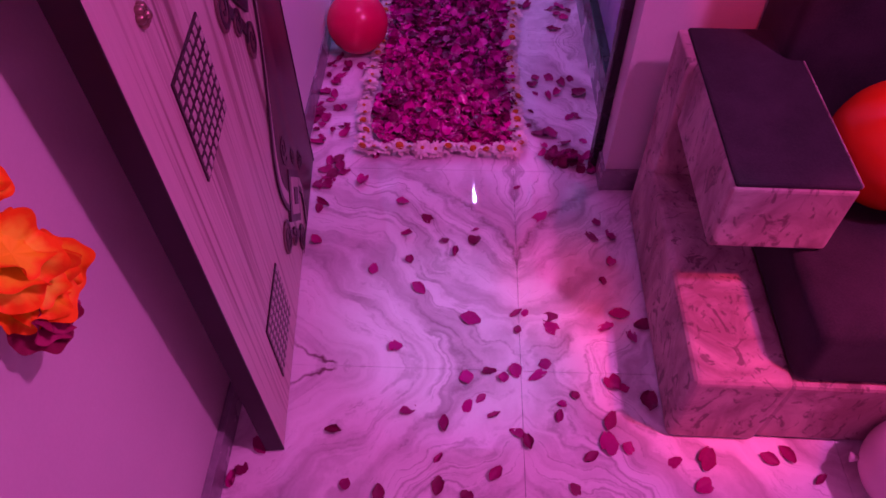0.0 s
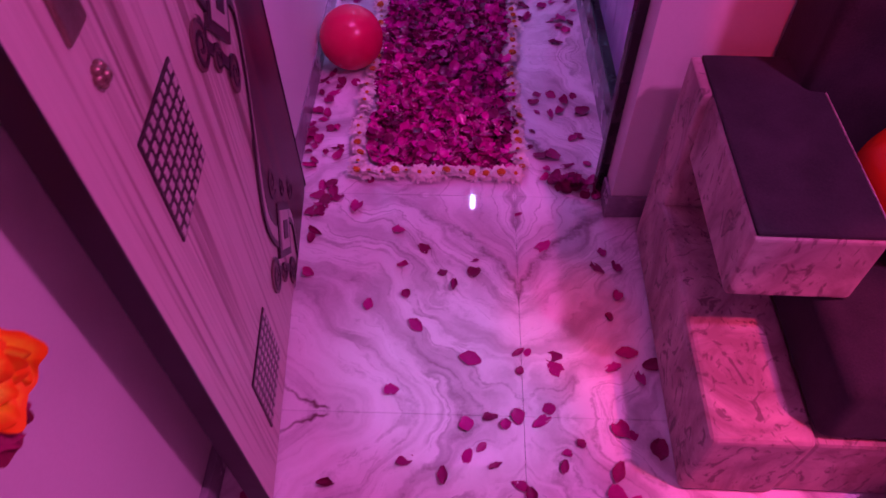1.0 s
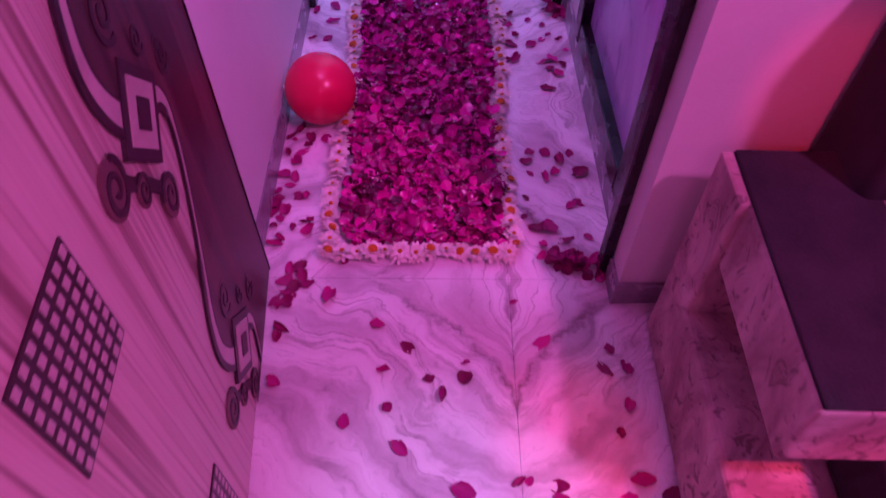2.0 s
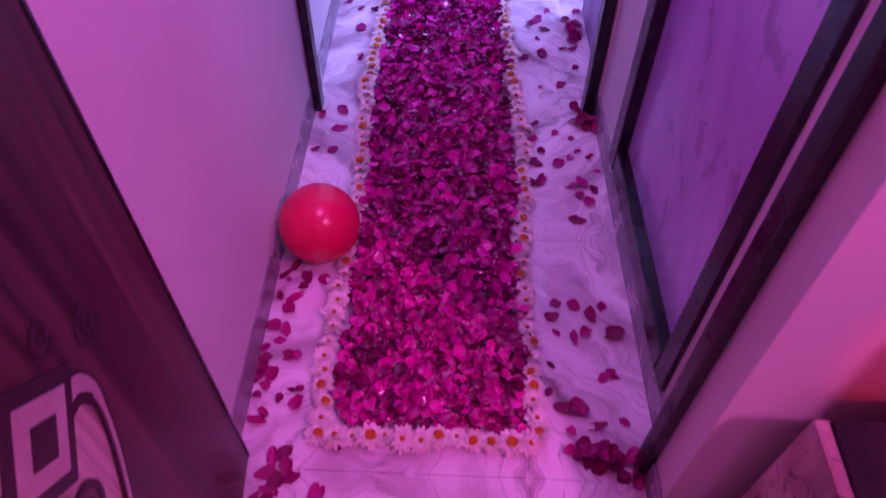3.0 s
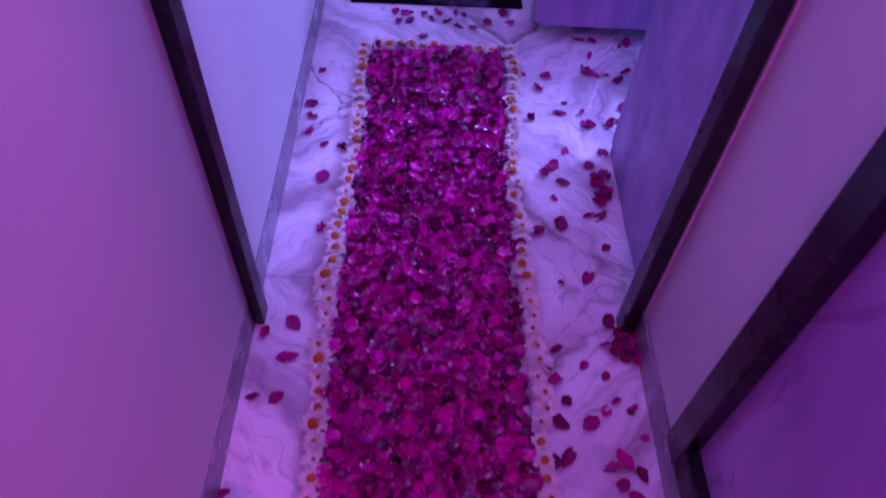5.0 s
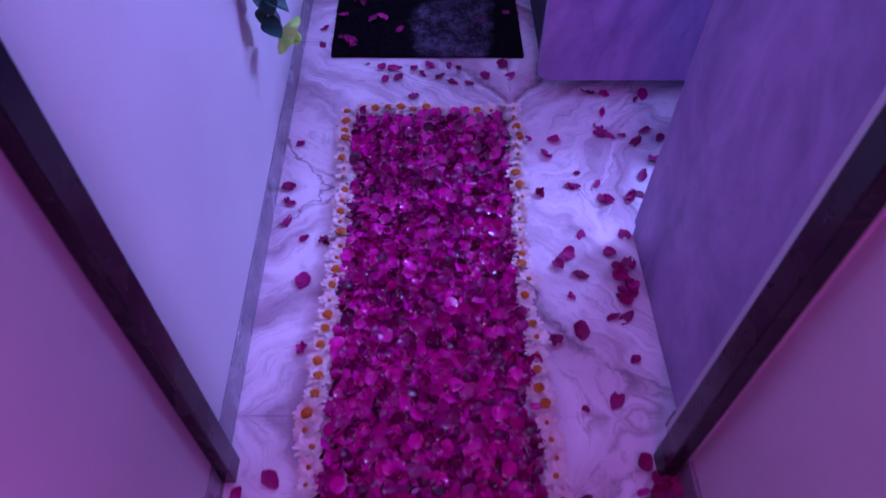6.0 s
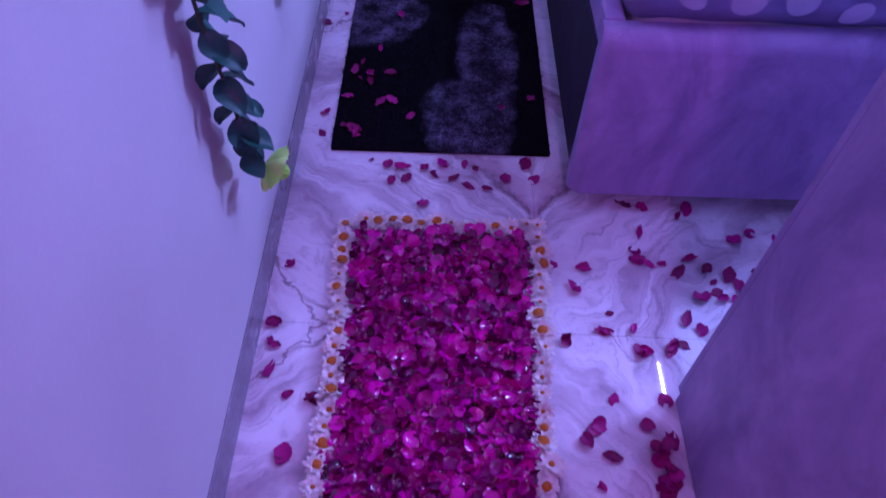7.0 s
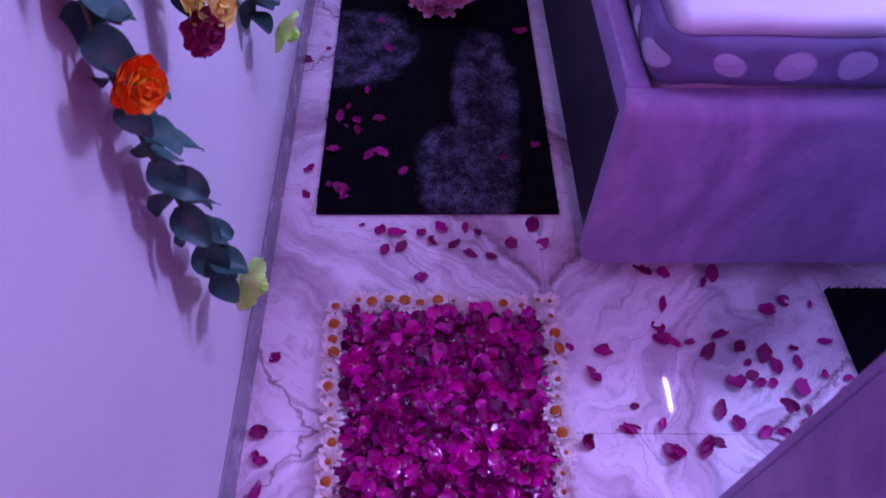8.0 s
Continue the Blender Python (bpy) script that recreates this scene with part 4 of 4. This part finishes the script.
# ---- loose petals ----
LIVING_NEAR = [(0.01, 1.39), (0.14, 1.35), (0.06, 1.31), (0.14, 1.31), (0.09, 1.27), (-0.03, 1.24), (-0.12, 1.21), (0.13, 1.06), (-0.05, 0.98), (0.24, 1.08), (0.26, 1.08), (0.24, 1.03), (0.32, 1.07), (0.32, 1.04), (0.45, 1.33), (0.47, 1.38), (0.50, 1.33), (0.49, 1.24), (0.46, 1.18), (0.49, 1.08), (0.45, 1.04), (0.51, 1.02), (0.54, 1.05), (0.12, 0.90), (0.17, 0.92), (0.20, 0.90), (0.23, 0.92), (0.30, 0.94), (0.28, 0.91), (0.15, 0.85), (0.12, 0.83), (0.18, 0.81), (-0.01, 0.82), (0.07, 0.79), (-0.17, 0.77), (0.36, 0.86), (0.33, 0.84), (0.32, 0.81)]
LIVING_DOOR = [(0.43, 0.80), (0.47, 0.88), (0.45, 0.89), (0.52, 0.85), (0.23, 0.77), (0.25, 0.75), (0.06, 0.71), (0.18, 0.68), (0.38, 0.72), (0.42, 0.75), (0.46, 0.74), (0.34, 0.65), (0.06, 0.65), (0.12, 0.63), (-0.13, 0.65), (-0.06, 0.63), (0.55, 0.71), (0.62, 0.73), (0.62, 0.72), (0.60, 0.66), (0.75, 0.72), (0.79, 0.73), (0.84, 0.68), (-0.28, 1.44), (-0.28, 1.30), (-0.25, 1.59), (-0.26, 1.62), (-0.28, 1.54), (-0.18, 1.53), (0.32, 1.40), (-0.35, 0.68), (-0.36, 0.66), (-0.32, 0.73), (-0.32, 1.71), (-0.04, 1.33), (0.00, 1.15), (-0.06, 1.45), (0.26, 1.51), (-0.15, 1.64)]
CORRIDOR_WEST = [(-0.34, 2.10), (-0.31, 2.13), (-0.28, 2.09), (-0.34, 2.03), (-0.30, 2.03), (-0.31, 1.99), (-0.34, 1.94), (-0.31, 1.93), (-0.35, 1.88), (-0.29, 1.86), (-0.32, 1.81), (-0.27, 1.86), (-0.35, 1.81), (-0.33, 1.78), (-0.27, 1.77), (-0.25, 1.77), (-0.32, 1.71), (-0.35, 1.83), (-0.32, 1.90), (-0.36, 1.79), (-0.34, 1.85), (-0.33, 2.74), (-0.33, 2.58), (-0.28, 2.58), (-0.27, 2.77)]
CORRIDOR_EAST = [(0.39, 2.02), (0.43, 1.99), (0.46, 2.02), (0.34, 1.94), (0.38, 1.92), (0.41, 1.94), (0.48, 1.94), (0.44, 1.82), (0.46, 1.83), (0.37, 1.74), (0.41, 1.70), (0.47, 1.71), (0.34, 1.74), (0.31, 1.78), (0.32, 1.85), (0.33, 2.54), (0.35, 2.59), (0.33, 2.64), (0.40, 2.54), (0.50, 2.58), (0.51, 2.51), (0.46, 2.46), (0.47, 2.38), (0.43, 2.31), (0.49, 2.43)]
CORRIDOR_END = [(0.32, 3.08), (0.38, 3.20), (0.34, 3.53), (0.43, 3.56), (0.51, 3.51), (0.39, 3.10), (0.50, 3.03), (0.44, 2.93), (0.37, 2.91), (0.43, 3.39), (0.38, 3.32), (0.58, 3.52), (0.30, 2.76), (0.34, 2.72), (0.40, 2.68), (0.49, 2.57), (-0.26, 3.24), (-0.22, 3.37), (-0.33, 3.56), (-0.32, 3.50), (-0.24, 3.06), (-0.27, 2.68), (-0.35, 2.37)]
BEDROOM_FOOT = [(-0.10, 4.08), (-0.06, 4.07), (-0.09, 4.02), (-0.05, 4.03), (-0.00, 4.07), (0.05, 4.09), (0.03, 4.05), (0.08, 4.04), (0.11, 4.09), (0.14, 4.07), (0.22, 4.04), (0.28, 4.10), (0.17, 4.00), (0.12, 4.01), (-0.00, 3.94), (-0.15, 4.10), (0.30, 4.04), (-0.32, 3.73), (-0.33, 3.56), (-0.33, 3.51), (-0.32, 3.44), (0.33, 3.75), (0.40, 3.74), (0.37, 3.68), (0.34, 3.54), (0.43, 3.56), (0.45, 3.61), (0.50, 3.57), (0.52, 3.51), (0.58, 3.52), (0.61, 3.53), (0.63, 3.60), (0.66, 3.57), (0.71, 3.55), (0.75, 3.55), (0.56, 3.86), (0.54, 3.80), (0.54, 3.77), (0.57, 3.76), (0.60, 3.76)]
BEDROOM_SIDE = [(0.67, 3.78), (0.64, 3.74), (0.71, 3.75), (0.76, 3.73), (0.72, 3.71), (0.68, 3.66), (0.72, 3.68), (0.73, 3.66), (0.76, 3.66), (0.78, 3.70), (0.83, 3.74), (0.83, 3.71), (0.82, 3.65), (0.78, 3.61), (0.82, 3.60), (0.81, 3.57), (0.88, 3.68), (0.91, 3.76), (0.91, 3.86), (0.85, 3.87), (0.80, 3.84), (0.67, 3.92), (0.70, 3.95), (0.53, 3.96), (0.58, 3.95), (0.93, 3.67), (0.91, 3.64), (-0.30, 4.29), (-0.30, 4.20), (-0.35, 4.75), (-0.29, 4.80), (0.42, 4.20)]
RUG_PETALS = [(-0.13, 4.93), (-0.16, 4.59), (-0.10, 4.78), (-0.12, 4.47), (-0.21, 4.52), (-0.23, 4.48), (-0.18, 4.46), (-0.21, 4.44), (-0.18, 4.42), (-0.24, 4.35), (-0.14, 4.33), (-0.11, 4.34), (-0.05, 4.27), (-0.21, 4.21), (-0.20, 4.19), (-0.24, 4.22), (-0.20, 4.18), (0.22, 4.32), (0.31, 4.37), (0.31, 4.87)]
BEDROOM_NEAR = [(-0.27, 3.38), (-0.22, 3.37), (-0.26, 3.25), (-0.24, 3.06), (0.39, 3.33), (0.36, 3.29), (0.41, 3.26), (0.38, 3.20), (0.39, 3.11), (0.33, 3.08), (0.50, 3.03), (0.50, 3.14), (0.47, 3.14), (0.54, 3.39), (0.54, 3.30)]
LOOSE = []
for i in range(14):
    h = Heap()
    k = 0.70 + 0.05 * i
    fold = (0.002, 0.006, 0.011)[i % 3]
    h.add(cup_patch(0.036 * k, (0.030 + 0.004 * (i % 4)) * k, fold, 0.003 * (i % 3 - 1), 4, 4, 0.13, random.Random(60 + i)), pose(0, -0.018 * k, 0))
    LOOSE.append(h.mesh("rose_petal", ROSE_LOOSE))
rng = random.Random(21)


def scatter(places, z, label):
    for x, y in places:
        m = pose(x, y, z, rng.gauss(0, 9), rng.gauss(0, 9), rng.uniform(0, 360)) @ Matrix.Diagonal((rng.uniform(0.65, 1.2), rng.uniform(0.7, 1.2), 1, 1))
        tagged(piece("rose_petal", rng.choice(LOOSE), m), label, "petal", "loose rose petals")


for places in (LIVING_NEAR, LIVING_DOOR):
    scatter(places, 0.004, "dark crimson rose petal lying on the living room marble")
CORRIDOR_SKIRTING = [(-0.328, 2.084), (-0.288, 2.064), (-0.238, 2.085), (-0.344, 1.754), (-0.292, 1.747), (-0.251, 1.736), (-0.333, 1.692), (-0.284, 1.613), (-0.289, 1.578), (-0.270, 1.558), (-0.240, 1.569), (-0.300, 1.520), (-0.279, 1.515), (-0.289, 1.420)]
CORRIDOR_DOORSIDE = [(0.345, 2.026), (0.461, 2.593), (0.308, 2.453), (0.340, 2.461), (0.448, 2.656), (0.306, 2.678), (0.436, 2.568), (0.432, 2.444), (0.448, 2.407), (0.334, 1.985)]
for places in (CORRIDOR_WEST, CORRIDOR_EAST, CORRIDOR_END, CORRIDOR_SKIRTING, CORRIDOR_DOORSIDE):
    scatter(places, 0.004, "dark crimson rose petal lying on the corridor marble")
for places in (BEDROOM_NEAR, BEDROOM_FOOT, BEDROOM_SIDE):
    scatter(places, 0.004, "magenta rose petal lying on the bedroom marble")
scatter(RUG_PETALS, 0.018, "magenta rose petal lying on the black rug")


def petal_heap(cx, cy, sx, sy, count, seed):
    rng = random.Random(seed)
    h = Heap()
    for i in range(count):
        x, y = cx + rng.gauss(0, sx), cy + rng.gauss(0, sy)
        x = min(x, 0.525)
        h.add(rng.choice(PETALS), pose(x, y, 0.005 + rng.uniform(0, 0.012), rng.gauss(0, 22), rng.gauss(0, 22), rng.uniform(0, 360)))
    tagged(new("petal_heap", h.mesh("petal_heap", ROSE_LOOSE)), "small heap of dark crimson rose petals by the door post", "petals", kind="stuff")


petal_heap(0.40, 1.632, 0.030, 0.016, 34, 1)
petal_heap(0.475, 1.600, 0.022, 0.014, 20, 2)
petal_heap(0.492, 2.735, 0.016, 0.022, 22, 3)
petal_heap(0.515, 3.235, 0.010, 0.030, 16, 4)

# ---- marble slabs of the floor ----
bm = boxed(0.0004, SLAB - 0.0004, 0.0004, SLAB - 0.0004, -0.0115, 0.0)
bmesh.ops.bevel(bm, geom=[e for e in bm.edges if min(v.co.z for v in e.verts) > -0.001], offset=0.0004, segments=1, affect="EDGES")
slab = bpy.data.meshes.new("tile")
bm.to_mesh(slab)
bm.free()
slab.materials.append(MARBLE)
laid = pose(FLOOR_X, FLOOR_Y, 0, 0, 0, math.degrees(FLOOR_TURN))
for i in range(-2, 5):
    for j in range(-6, 10):
        piece("tile", slab, laid @ pose(i * SLAB, j * SLAB, 0), floor)
